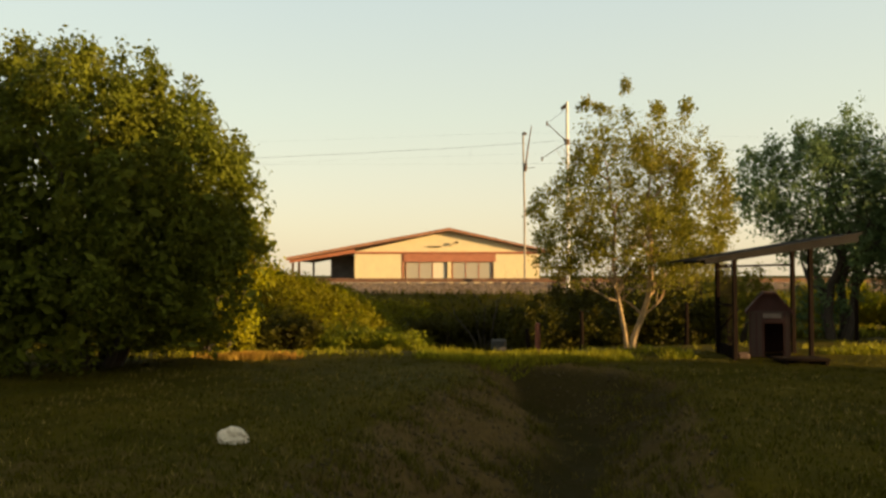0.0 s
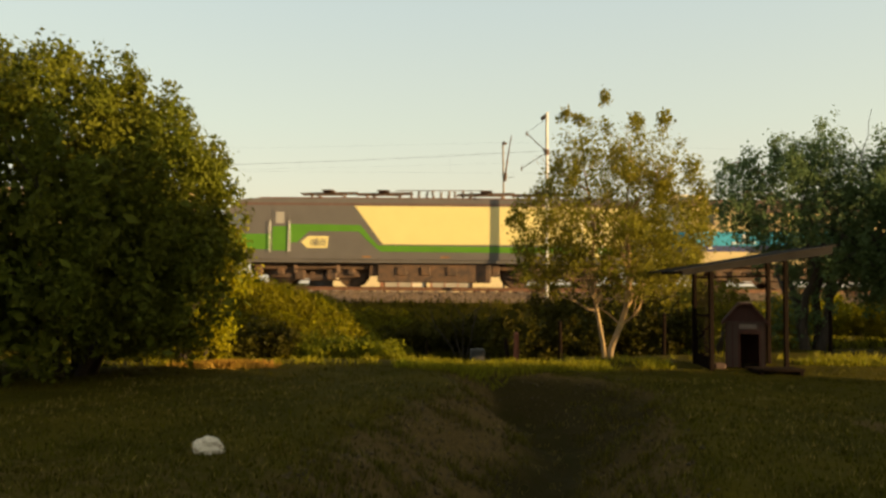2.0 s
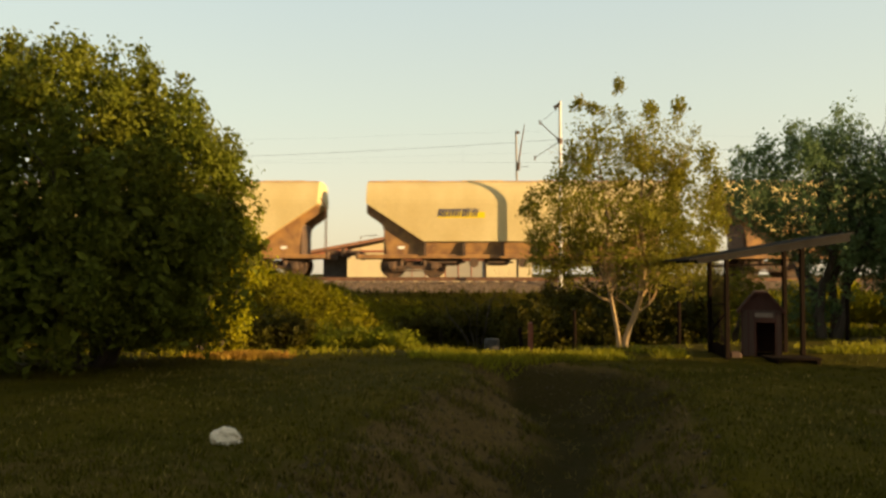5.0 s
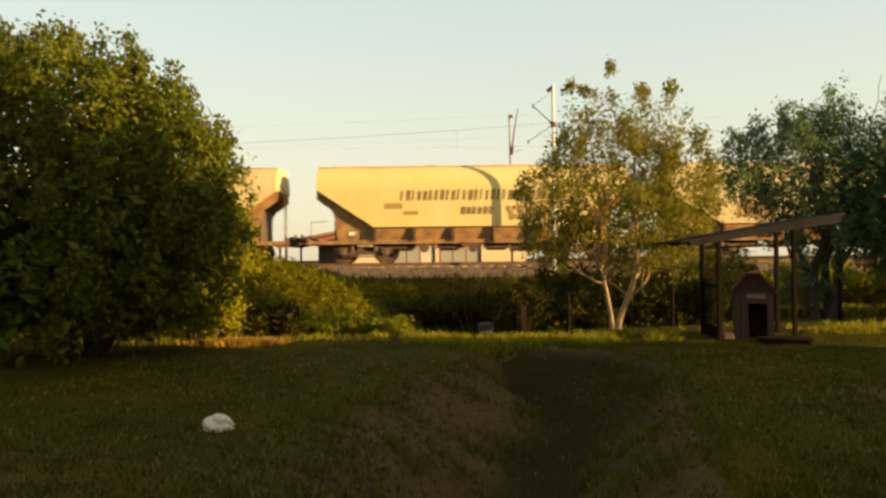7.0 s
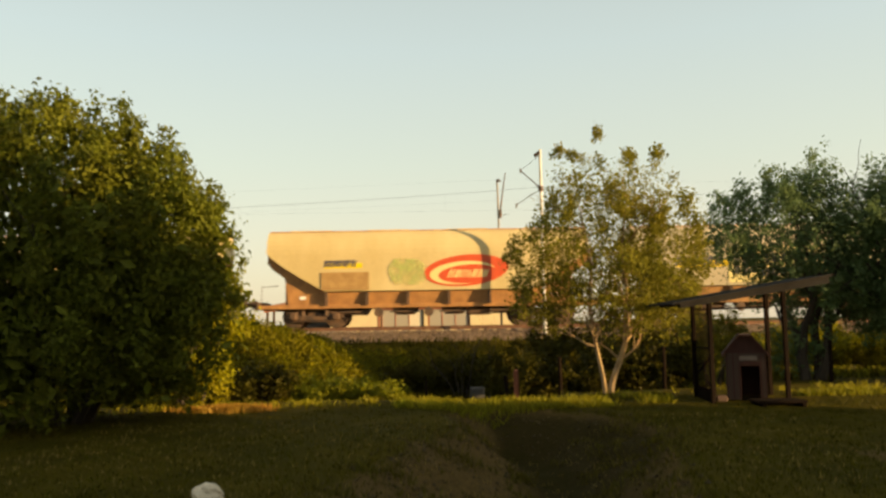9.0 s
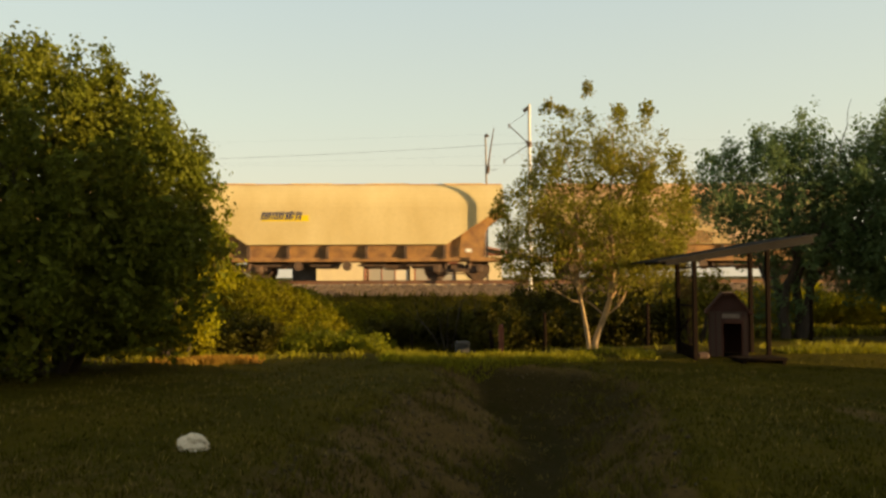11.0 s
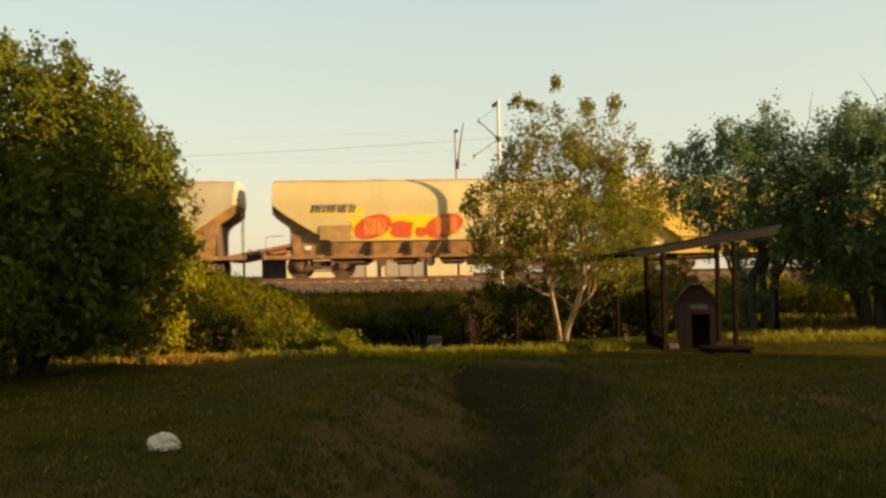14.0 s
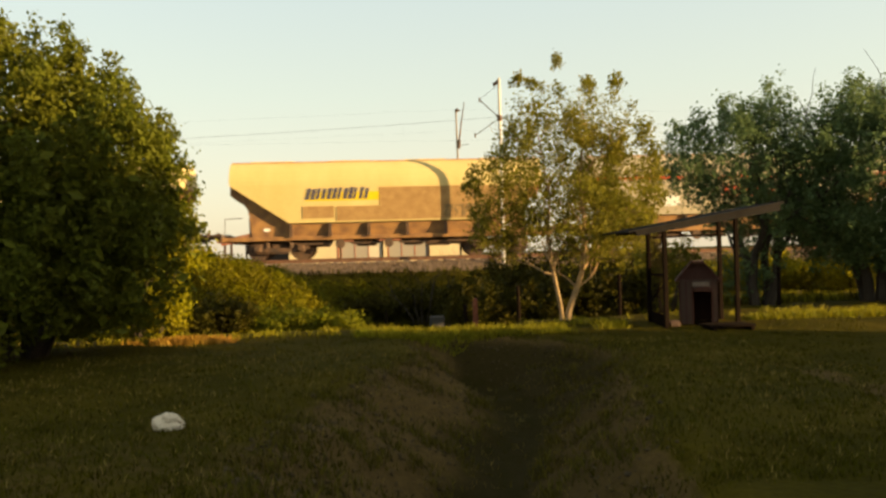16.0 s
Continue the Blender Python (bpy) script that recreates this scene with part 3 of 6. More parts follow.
# ---- overhead line: two masts with brackets, and the wires ----
def mast(at, label, top, side, reach, thick):
    """A steel mast with a hinged bracket towards the track (side +1: away from the eye)."""
    m = thing("catenary_mast", label, "mast", "masts of the overhead line", at=at)
    part("pole", Shape().tube([(0, 0, -0.6), (0, 0, top * 0.5), (0, 0, top)], [thick, thick * 0.85, thick * 0.65], 10), M_CONCRETE, m)
    part("foundation", Shape().box(-0.3, 0.3, -0.3, 0.3, -0.9, -0.35, 0.03), M_CONCRETE, m)
    zc = top - 1.65
    tip, low = (reach * 0.76, side * 1.9, top - 0.5), (reach, side * 2.2, zc - 0.35)
    part("cantilever", Shape().tube([(0, 0, zc), tip], 0.022), M_DARKSTEEL, m)
    part("tie_rod", Shape().tube([(0, 0, top - 0.25), tip], 0.008, 4), M_DARKSTEEL, m)
    part("registration_arm", Shape().tube([(0, 0, zc), low], 0.014), M_DARKSTEEL, m)
    for q in (tip, low):
        part("clamp", Shape().tube([(q[0], q[1], q[2] - 0.12), (q[0], q[1], q[2] + 0.08)], 0.032, 6), M_DARKSTEEL, m)
    part("insulator", Shape().tube([(0, 0, zc), Vector(tip) * 0.12 + Vector((0, 0, zc * 0.88))], [0.08, 0.06], 8), M_DARKSTEEL, m, "dark ribbed insulator")
    part("collar", Shape().tube([(0, 0, zc - 0.12), (0, 0, zc + 0.1)], 0.095, 10), M_DARKSTEEL, m)
    part("top_bracket", Shape().tube([(0, 0, top - 0.12), (-0.22, side * 0.1, top - 0.26)], 0.075, 8), M_DARKSTEEL, m)
    return m


def far_mast(at, top, thick):
    """The mast on the far side, with a steep strut that rises past its head."""
    m = thing("catenary_mast", "slim dull steel mast on the far side of the line", "mast", "masts of the overhead line", at=at)
    part("pole", Shape().tube([(0, 0, -0.6), (0, 0, top * 0.5), (-0.06, 0, top)], [thick, thick * 0.85, thick * 0.7], 10), M_FARPOLE, m)
    part("foundation", Shape().box(-0.3, 0.3, -0.3, 0.3, -0.9, -0.35, 0.03), M_CONCRETE, m)
    part("strut", Shape().tube([(0.02, -0.05, top - 1.85), (0.16, -0.25, top - 0.7), (0.30, -0.5, top + 0.25)], [0.05, 0.035, 0.022], 6), M_DARKSTEEL, m)
    part("insulator", Shape().tube([(0.02, -0.08, top - 1.9), (0.08, -0.1, top - 1.5)], [0.09, 0.06], 8), M_DARKSTEEL, m, "dark ribbed insulator")
    part("registration_arm", Shape().tube([(0, 0, top - 1.75), (0.25, -2.2, top - 2.0)], 0.010), M_DARKSTEEL, m)
    part("top_bracket", Shape().tube([(-0.06, 0, top - 0.1), (-0.02, -0.12, top - 0.02), (0.06, -0.2, top - 0.12)], 0.06, 8), M_DARKSTEEL, m)
    return m


mast(pose(5.09, 31.28, 1.05), "pale steel mast of the overhead line beside the bank", 7.65, 1, -0.75, 0.085)
far_mast(pose(3.94, 37.0, 1.05), 7.45, 0.058)


def wires():
    w = thing("overhead_wires", "thin dark overhead wires strung along the railway", "wires", at=LINE)
    def sag(x, a, b, za, zb, low):
        t = (x - a) / (b - a)
        return za + (zb - za) * t - low * 4 * t * (1 - t)
    spans = [(-104.4, -49.6), (-49.6, 5.2), (5.2, 60.0), (60, 114.8)]
    mess, cont = [], []
    for a, b in spans:
        mess += [(x, 0.0, sag(x, a, b, 6.05, 6.05, 0.95)) for x in np.linspace(a, b, 13)[:-1]]
        cont += [(x, 0.0, 5.05) for x in np.linspace(a, b, 5)[:-1]]
    part("messenger_wire", Shape().tube(mess, 0.0055, 4), M_WIRE, w)
    part("contact_wire", Shape().tube(cont, 0.0018, 4), M_WIRE, w)
    for a, b in spans:
        for x in np.linspace(a + 4, b - 4, 8):
            part("dropper", Shape().tube([(x, 0, 5.05), (x, 0, sag(x, a, b, 6.05, 6.05, 0.95))], 0.002, 3), M_WIRE, w)
    for y, z in ((3.9, 7.2), (4.2, 6.2)):
        part("feeder_wire", Shape().tube([(x, y, z - 0.6 * math.sin(math.pi * ((x + 49.6) % 54.8) / 54.8)) for x in np.linspace(-104.4, 114.8, 60)], 0.0016, 4), M_WIRE, w)


wires()


# ---- trees and shrubs ----
def limb(shape, p, d, length, r, rng, depth, tips):
    """A branching limb that bends upwards."""
    pts, radii = [Vector(p)], [r]
    d = Vector(d).normalized()
    n = 4
    for k in range(n):
        d = (d + Vector(rng.normal(0, 0.16, 3)) + Vector((0, 0, 0.07))).normalized()
        pts.append(pts[-1] + d * length / n)
        radii.append(r * (1 - 0.55 * (k + 1) / n))
    shape.tube(pts, radii, 6 if depth else 4)
    tips.append(pts[-1])
    if depth:
        for k in range(3 if depth > 1 else 2):
            j = int(rng.integers(2, n + 1))
            q = Vector(rng.normal(0, 0.75, 3))
            q.z = abs(q.z) * 0.4
            limb(shape, pts[j], d + q, length * rng.uniform(0.55, 0.75), radii[j] * 0.65, rng, depth - 1, tips)


def big_bush():
    """The broad round tree with foliage down to the grass."""
    rng = np.random.default_rng(11)
    t = thing("tree", "broad round leafy tree with foliage down to the lawn", "tree", at=pose(-5.95, 13.4, -0.05))
    wood, tips = Shape(), []
    for k in range(7):
        a = k * 0.9
        limb(wood, (0.25 * math.cos(a), 0.25 * math.sin(a), 0), (0.5 * math.cos(a), 0.5 * math.sin(a), 1), 2.3, 0.10, rng, 2, tips)
    part("trunk", wood, M_DARKBARK, t, "several dark stems")
    lobes = [(0, 0, 2.6, 2.35, 2.3, 2.4), (-0.6, 0, 3.9, 1.75, 1.8, 1.55), (0.95, -0.2, 2.6, 1.6, 1.6, 1.7), (1.25, 0, 1.65, 1.45, 1.4, 1.25), (-1.5, -0.3, 2.6, 1.9, 1.8, 1.9),
             (-2.3, 0, 1.6, 1.5, 1.6, 1.5), (-0.6, -1.1, 1.4, 2.2, 1.3, 1.4), (0.3, 0.3, 4.35, 1.0, 1.0, 0.95), (-1.2, 0, 4.7, 0.9, 0.9, 0.75), (1.75, 0.2, 2.2, 0.8, 0.8, 1.0),
             (-1.75, 0.1, 4.6, 0.35, 0.4, 0.95), (0.9, 0.1, 3.7, 1.0, 1.0, 1.0)]
    lobes = [(*l[:3], *(0.965 * q for q in l[3:])) for l in lobes]
    tufts = plumes(lobes, 300, rng, 0.34, 0.4)
    crown = leaves(Shape(), lobes_to_clumps(lobes, 1900, rng, 0.72), 15, 0.10, 0.056, rng)
    leaves(crown, lobes_to_clumps(tufts, 4000, rng, 0.2), 12, 0.065, 0.054, rng, 2.0)
    leaves(crown, lobes_to_clumps(lobes, 1300, rng, 0.05), 8, 0.2, 0.12, rng)
    part("crown", crown, M_LEAF_DARK, t, "dense mid-green leaves in uneven clumps")
    return t


def slim_tree():
    """The airy two-stemmed tree beside the end of the ditch."""
    rng = np.random.default_rng(23)
    t = thing("tree", "airy two-stemmed tree with pale bark in low sun", "tree", at=pose(4.05, 16.8, -0.12))
    left, right, tips = Shape(), Shape(), []
    lp = [(0, 0, -0.1), (-0.08, 0, 0.45), (-0.20, 0.05, 1.15), (-0.28, 0.1, 1.85), (-0.22, 0.1, 2.6), (-0.35, 0.1, 3.5)]
    rp = [(0.03, 0, -0.1), (0.09, -0.02, 0.30), (0.27, -0.05, 0.78), (0.40, 0, 1.12), (0.43, 0, 1.5), (0.47, 0, 2.2), (0.42, 0.1, 3.0), (0.55, 0.1, 4.0)]
    left.tube(lp, [0.065, 0.046, 0.040, 0.036, 0.03, 0.015], 8)
    right.tube(rp, [0.085, 0.068, 0.058, 0.050, 0.042, 0.034, 0.026, 0.012], 8)
    for shape, pts, n in ((left, lp, 9), (right, rp, 10)):
        for k in range(n):
            i = 2 + k % (len(pts) - 2)
            a = rng.uniform(0, 2 * math.pi)
            limb(shape, pts[i], (math.cos(a) * 0.95, math.sin(a) * 0.8, 0.65), rng.uniform(0.6, 0.95), 0.026, rng, 2, tips)
    limb(left, (-0.22, 0, 1.05), (-1, 0, 0.05), 0.6, 0.03, rng, 1, tips)
    part("stem", left, M_BARK, t)
    part("stem", right, M_BARK, t)
    lobes = [(-0.1, 0, 3.0, 1.35, 1.3, 1.2), (-1.0, 0, 2.5, 0.85, 0.9, 0.75), (1.0, 0, 2.6, 1.0, 1.0, 0.95), (0.1, 0, 4.1, 0.95, 0.9, 0.8), (0.95, 0, 3.9, 0.75, 0.7, 0.65), (1.45, 0, 3.25, 0.55, 0.6, 0.5),
             (-0.8, 0, 3.5, 0.55, 0.6, 0.55), (-1.3, 0, 1.85, 0.5, 0.6, 0.4), (0.2, 0.1, 1.75, 1.3, 1.0, 0.55), (1.4, 0.1, 1.9, 0.7, 0.6, 0.6), (-0.75, 0, 4.35, 0.16, 0.16, 0.55), (0.05, 0, 4.85, 0.2, 0.2, 0.3),
             (0.0, 0, 5.40, 0.13, 0.13, 0.12), (-0.85, 0, 5.02, 0.11, 0.1, 0.11), (-0.55, 0, 4.95, 0.11, 0.1, 0.1), (0.62, 0, 4.95, 0.13, 0.1, 0.12), (1.22, 0, 5.0, 0.13, 0.1, 0.14), (1.15, 0, 4.4, 0.4, 0.3, 0.3), (0.3, 0, 4.7, 0.4, 0.3, 0.3)]
    for a, b in (((0.1, 0.1, 4.3), (0.0, 0, 5.4)), ((-0.4, 0.1, 3.9), (-0.85, 0, 5.0)), ((-0.35, 0.1, 3.9), (-0.55, 0, 4.95)), ((0.55, 0.1, 4.0), (0.62, 0, 4.95)), ((0.9, 0.1, 4.0), (1.22, 0, 5.0))):
        right.tube([a, b], [0.012, 0.005], 4)
    tufts = plumes(lobes, 95, rng, 0.22, 1.4)
    crown = leaves(Shape(), lobes_to_clumps(lobes[:11], 1500, rng, 0.15), 11, 0.095, 0.040, rng, 2.0, 0.3)
    leaves(crown, lobes_to_clumps(tufts, 1250, rng, 0.25), 11, 0.06, 0.040, rng, 2.0, 0.3)
    for lobe in lobes[12:17]:
        leaves(crown, lobes_to_clumps([lobe], 12, rng, 0.1), 10, 0.05, 0.05, rng, 2.0, 0.3)
    part("crown", crown, M_LEAF_PALE, t, "sparse olive leaves with gaps of sky")
    for piece in t.children:
        piece.data.transform(Matrix.Scale(1.09, 4))
    return t


def shade_tree(name, at, label, lobes, count, seed, mat, size=0.065, stems=4, per=13, spread=0.12, shell=0.4):
    rng = np.random.default_rng(seed)
    t = thing(name, label, "tree" if name == "tree" else "shrub", at=at)
    tips = []
    top = max(l[2] for l in lobes)
    for k in range(stems):
        a = 2 * math.pi * k / stems + 0.4
        wood = Shape()
        limb(wood, (0.18 * math.cos(a), 0.18 * math.sin(a), -0.1), (0.28 * math.cos(a), 0.28 * math.sin(a), 1), top * 0.62, 0.035 + 0.02 * top, rng, 2, tips)
        part("stem", wood, M_DARKBARK, t)
    crown = leaves(Shape(), lobes_to_clumps(lobes, int(count * 0.65), rng, shell), per, spread, size, rng)
    tufts = plumes(lobes, int(18 + count / 22), rng, 0.12 + 0.05 * top, 0.25)
    if tufts:
        leaves(crown, lobes_to_clumps(tufts, int(count * 0.5), rng, 0.25), per, spread * 0.7, size * 0.95, rng)
    part("crown", crown, mat, t)
    return t


big_bush()
slim_tree()
shade_tree("tree", pose(10.25, 20.0, -0.2), "dark plum tree with several stems behind the kennel",
           [(0.0, 0.0, 3.77, 1.67, 1.55, 1.44), (-1.33, 0.0, 4.0, 1.0, 1.11, 0.89), (-0.6, 0.0, 2.89, 1.0, 1.0, 0.7), (1.0, 0.0, 4.44, 1.44, 1.33, 1.22), (-0.44, 0.0, 4.88, 0.89, 0.89, 0.56), (-2.2, 0.0, 3.7, 0.5, 0.6, 0.45), (-1.7, 0.0, 3.1, 0.5, 0.6, 0.35), (0.11, 0.0, 5.11, 1.0, 1.0, 0.67), (1.11, 0.0, 2.66, 1.78, 1.33, 0.89), (-0.1, 0.2, 1.3, 0.6, 0.6, 1.2), (1.9, 0.2, 3.3, 1.1, 1.0, 1.0)],
           2300, 31, M_LEAF_BLUE, 0.06, 4, 12, 0.1, 0.3)
shade_tree("tree", pose(13.2, 19.6, -0.2), "dense dark-leaved tree at the edge of the lawn",
           [(0.0, 0.0, 3.55, 2.0, 1.78, 1.78), (-0.33, 0.0, 5.22, 1.22, 1.22, 0.78), (0.89, 0.0, 4.88, 1.33, 1.33, 1.11), (-1.0, 0.0, 2.44, 1.22, 1.11, 0.89), (0.44, 0.0, 1.89, 1.55, 1.33, 1.0), (-0.67, 0.0, 5.66, 0.28, 0.33, 0.56), (-1.5, 0.1, 2.0, 0.9, 0.9, 0.7), (0.7, -0.2, 1.5, 1.6, 1.0, 0.6)],
           3000, 37, M_LEAF_BLUE, 0.065, 4, 13, 0.11, 0.35)
# the bright shrub beside the broad tree, sunlight put into its leaf colour
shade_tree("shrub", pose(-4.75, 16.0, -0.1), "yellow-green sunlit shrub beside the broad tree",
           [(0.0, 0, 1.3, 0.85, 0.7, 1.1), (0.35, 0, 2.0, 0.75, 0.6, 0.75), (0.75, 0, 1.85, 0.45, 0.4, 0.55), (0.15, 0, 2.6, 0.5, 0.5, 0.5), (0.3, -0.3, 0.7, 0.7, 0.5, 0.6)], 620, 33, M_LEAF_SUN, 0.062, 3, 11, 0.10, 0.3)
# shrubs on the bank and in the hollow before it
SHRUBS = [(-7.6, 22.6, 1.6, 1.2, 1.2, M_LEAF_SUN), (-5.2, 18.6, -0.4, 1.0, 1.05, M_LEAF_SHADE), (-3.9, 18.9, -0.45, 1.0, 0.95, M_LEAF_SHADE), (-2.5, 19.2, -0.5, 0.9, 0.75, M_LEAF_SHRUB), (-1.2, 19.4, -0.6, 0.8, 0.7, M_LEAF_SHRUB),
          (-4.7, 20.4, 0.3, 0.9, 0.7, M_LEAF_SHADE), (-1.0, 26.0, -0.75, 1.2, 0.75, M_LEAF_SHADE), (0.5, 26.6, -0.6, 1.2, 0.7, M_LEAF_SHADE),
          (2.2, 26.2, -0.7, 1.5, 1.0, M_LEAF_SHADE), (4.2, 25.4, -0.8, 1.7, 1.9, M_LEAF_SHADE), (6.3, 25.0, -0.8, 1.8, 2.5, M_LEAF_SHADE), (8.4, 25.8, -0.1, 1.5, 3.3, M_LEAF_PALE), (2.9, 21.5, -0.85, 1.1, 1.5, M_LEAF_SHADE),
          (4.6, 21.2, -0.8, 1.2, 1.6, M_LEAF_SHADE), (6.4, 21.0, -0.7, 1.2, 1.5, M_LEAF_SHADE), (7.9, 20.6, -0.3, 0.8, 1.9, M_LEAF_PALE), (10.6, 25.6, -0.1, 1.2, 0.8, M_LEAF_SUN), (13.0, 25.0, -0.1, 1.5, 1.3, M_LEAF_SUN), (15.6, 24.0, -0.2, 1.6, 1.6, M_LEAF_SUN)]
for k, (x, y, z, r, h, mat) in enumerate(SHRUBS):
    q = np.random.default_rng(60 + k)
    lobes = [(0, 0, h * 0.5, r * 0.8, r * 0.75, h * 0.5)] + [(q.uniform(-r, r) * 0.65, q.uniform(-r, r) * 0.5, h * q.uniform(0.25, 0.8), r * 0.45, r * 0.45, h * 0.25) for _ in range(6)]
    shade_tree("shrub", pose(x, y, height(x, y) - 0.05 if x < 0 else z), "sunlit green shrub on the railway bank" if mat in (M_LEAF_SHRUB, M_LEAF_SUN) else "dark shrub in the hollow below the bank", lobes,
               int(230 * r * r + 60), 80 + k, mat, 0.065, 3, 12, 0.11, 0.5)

# unseen trees added beside and behind the eye, whose long shadow lies over the lawn
SHADERS = [(20.5, 4.9, 3.2, 0.8), (19.6, 2.7, 6.2, 1.1), (20.0, 6.9, 2.2, 0.5), (18.1, -0.6, 8.9, 3.0), (16.3, -5, 8.4, 3.0), (14.3, -10, 6.5, 3.0), (11.5, -15.2, 6.0, 3.2), (5, -18, 6.0, 3.2), (-2, -19, 6.0, 3.2), (19.5, 17.5, 5.7, 1.7), (17.4, 18.0, 5.3, 1.4)]
for k, (x, y, h, r) in enumerate(SHADERS):
    shade_tree("tree", pose(x, y, -0.1), "unseen leafy tree added to cast a long shadow", [(0, 0, h * 0.55, r, r, h * 0.42), (0.4, 0.2, h * 0.75, r * 0.75, r * 0.75, h * 0.25), (0, 0, h * 0.22, r * 0.95, r * 0.95, h * 0.22)],
               1600, 140 + k, M_LEAF_DARK, 0.38, 3, 9, 0.3, 0.1)


# ---- grass ----
def blades(name, label, spots, mat, h, seed, width=0.012):
    rng = np.random.default_rng(seed)
    s = Shape()
    for x, y, k in spots:
        z = height(x, y) - 0.01
        for _ in range(k):
            px, py = x + rng.normal(0, 0.06), y + rng.normal(0, 0.06)
            a, hh = rng.uniform(0, 6.3), h * rng.uniform(0.5, 1.25)
            lx, ly = rng.normal(0, 0.3) * hh, rng.normal(0, 0.3) * hh
            wx, wy = math.cos(a) * width, math.sin(a) * width
            s.add([(px - wx, py - wy, z), (px + wx, py + wy, z), (px + lx * 0.4 + wx * 0.7, py + ly * 0.4 + wy * 0.7, z + hh * 0.6), (px + lx, py + ly, z + hh)], [(0, 1, 2), (0, 2, 3)])
    ob = part(name, s, mat)
    return tagged(ob, label, "grass", kind="stuff")


rng = np.random.default_rng(8)
lawn = []
while len(lawn) < 9000:
    y = 5.0 + 11.5 * rng.uniform() ** 1.3
    x = rng.uniform(-0.62, 0.64) * y + 0.3
    if rng.uniform() > 0.92 * smooth(0.15, 0.6, ditch(x, y)):
        lawn.append((x, y, 4))
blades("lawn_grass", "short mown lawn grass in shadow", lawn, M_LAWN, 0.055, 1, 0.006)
blades("dry_grass", "dry straw-coloured grass tufts on the ditch bank", [(x, y, 4) for x, y in zip(rng.uniform(-5, 6, 1500), rng.uniform(5, 13, 1500))], M_DRYGRASS, 0.06, 2, 0.006)
tufts = []
while len(tufts) < 1500:
    x, y = rng.uniform(-2.2, 4.2), rng.uniform(4.8, 13)
    if 0.03 < ditch(x, y) < 0.9 and noise.noise((x * 2.2 + y * 1.2, y * 1.6, 30)) > 0.05:
        tufts.append((x, y, 5))
blades("bank_tufts", "tufts of half-dry grass hanging on the ditch banks", tufts, M_TUFT, 0.10, 7, 0.008)
blades("straw_grass", "flattened straw-coloured grass in the sun beside the broad tree", [(x, y, 6) for x, y in zip(rng.normal(-3.65, 0.36, 420), rng.normal(14.75, 0.16, 420))], M_STRAW, 0.12, 4, 0.010)
edge = []
while len(edge) < 2300:
    x = rng.uniform(-6, 15)
    y = lawn_end(x) + 0.05 + abs(rng.normal(0, 0.75))
    if (x > -1.0 or rng.uniform() < 0.12) and noise.noise((x * 0.9, y * 0.9, 12)) > -0.25 and not (4.9 < x < 7.7 and y < 16.6):
        edge.append((x, y, 5))
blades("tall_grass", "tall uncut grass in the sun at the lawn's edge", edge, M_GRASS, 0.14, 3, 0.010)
# the lawn's darker blades here put the bank's shade into the colour
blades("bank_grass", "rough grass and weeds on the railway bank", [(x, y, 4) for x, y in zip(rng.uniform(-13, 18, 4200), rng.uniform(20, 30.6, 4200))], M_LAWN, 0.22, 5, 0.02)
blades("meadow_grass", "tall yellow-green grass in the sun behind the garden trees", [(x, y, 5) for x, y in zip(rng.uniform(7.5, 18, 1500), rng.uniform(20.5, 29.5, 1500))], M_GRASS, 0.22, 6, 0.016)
weeds = Shape()
spots = [(x, y, height(x, y) + 0.06 + 0.22 * rng.uniform() ** 1.5) for x, y in zip(-0.4 - 8.5 * rng.uniform(0, 1, 4200), rng.uniform(18.6, 28.5, 4200))]
leaves(weeds, (np.array(spots), np.tile([0.25, -0.35, 1.0], (len(spots), 1))), 11, 0.10, 0.042, rng, 4.0, -0.8, 0.4)
tagged(part("bank_weeds", weeds, M_WEED), "thick low weeds covering the spur of the bank", "weeds", kind="stuff")


rng = np.random.default_rng(19)
clods = Shape()
while len(clods.f) < 8 * 3600:
    y = rng.uniform(5.5, 14)
    x = rng.uniform(-2.6, 4.6)
    q = ditch(x, y)
    if 0.03 < q < 0.9 and rng.uniform() < 0.75 + (0.25 if x < 1.2 else 0):
        s = 0.007 + 0.028 * rng.uniform() ** 3
        o = np.array([[s, 0, 0], [-s, 0, 0], [0, s, 0], [0, -s, 0], [0, 0, s * 0.7], [0, 0, -s]]) + rng.normal(0, 0.3, (6, 3)) * s + np.array([x, y, height(x, y) + s * 0.1])
        clods.add(o.tolist(), [(0, 2, 4), (2, 1, 4), (1, 3, 4), (3, 0, 4), (2, 0, 5), (1, 2, 5), (3, 1, 5), (0, 3, 5)])
tagged(part("soil_clods", clods, M_SOIL), "crumbled dry soil on the banks of the ditch", "soil", kind="stuff")


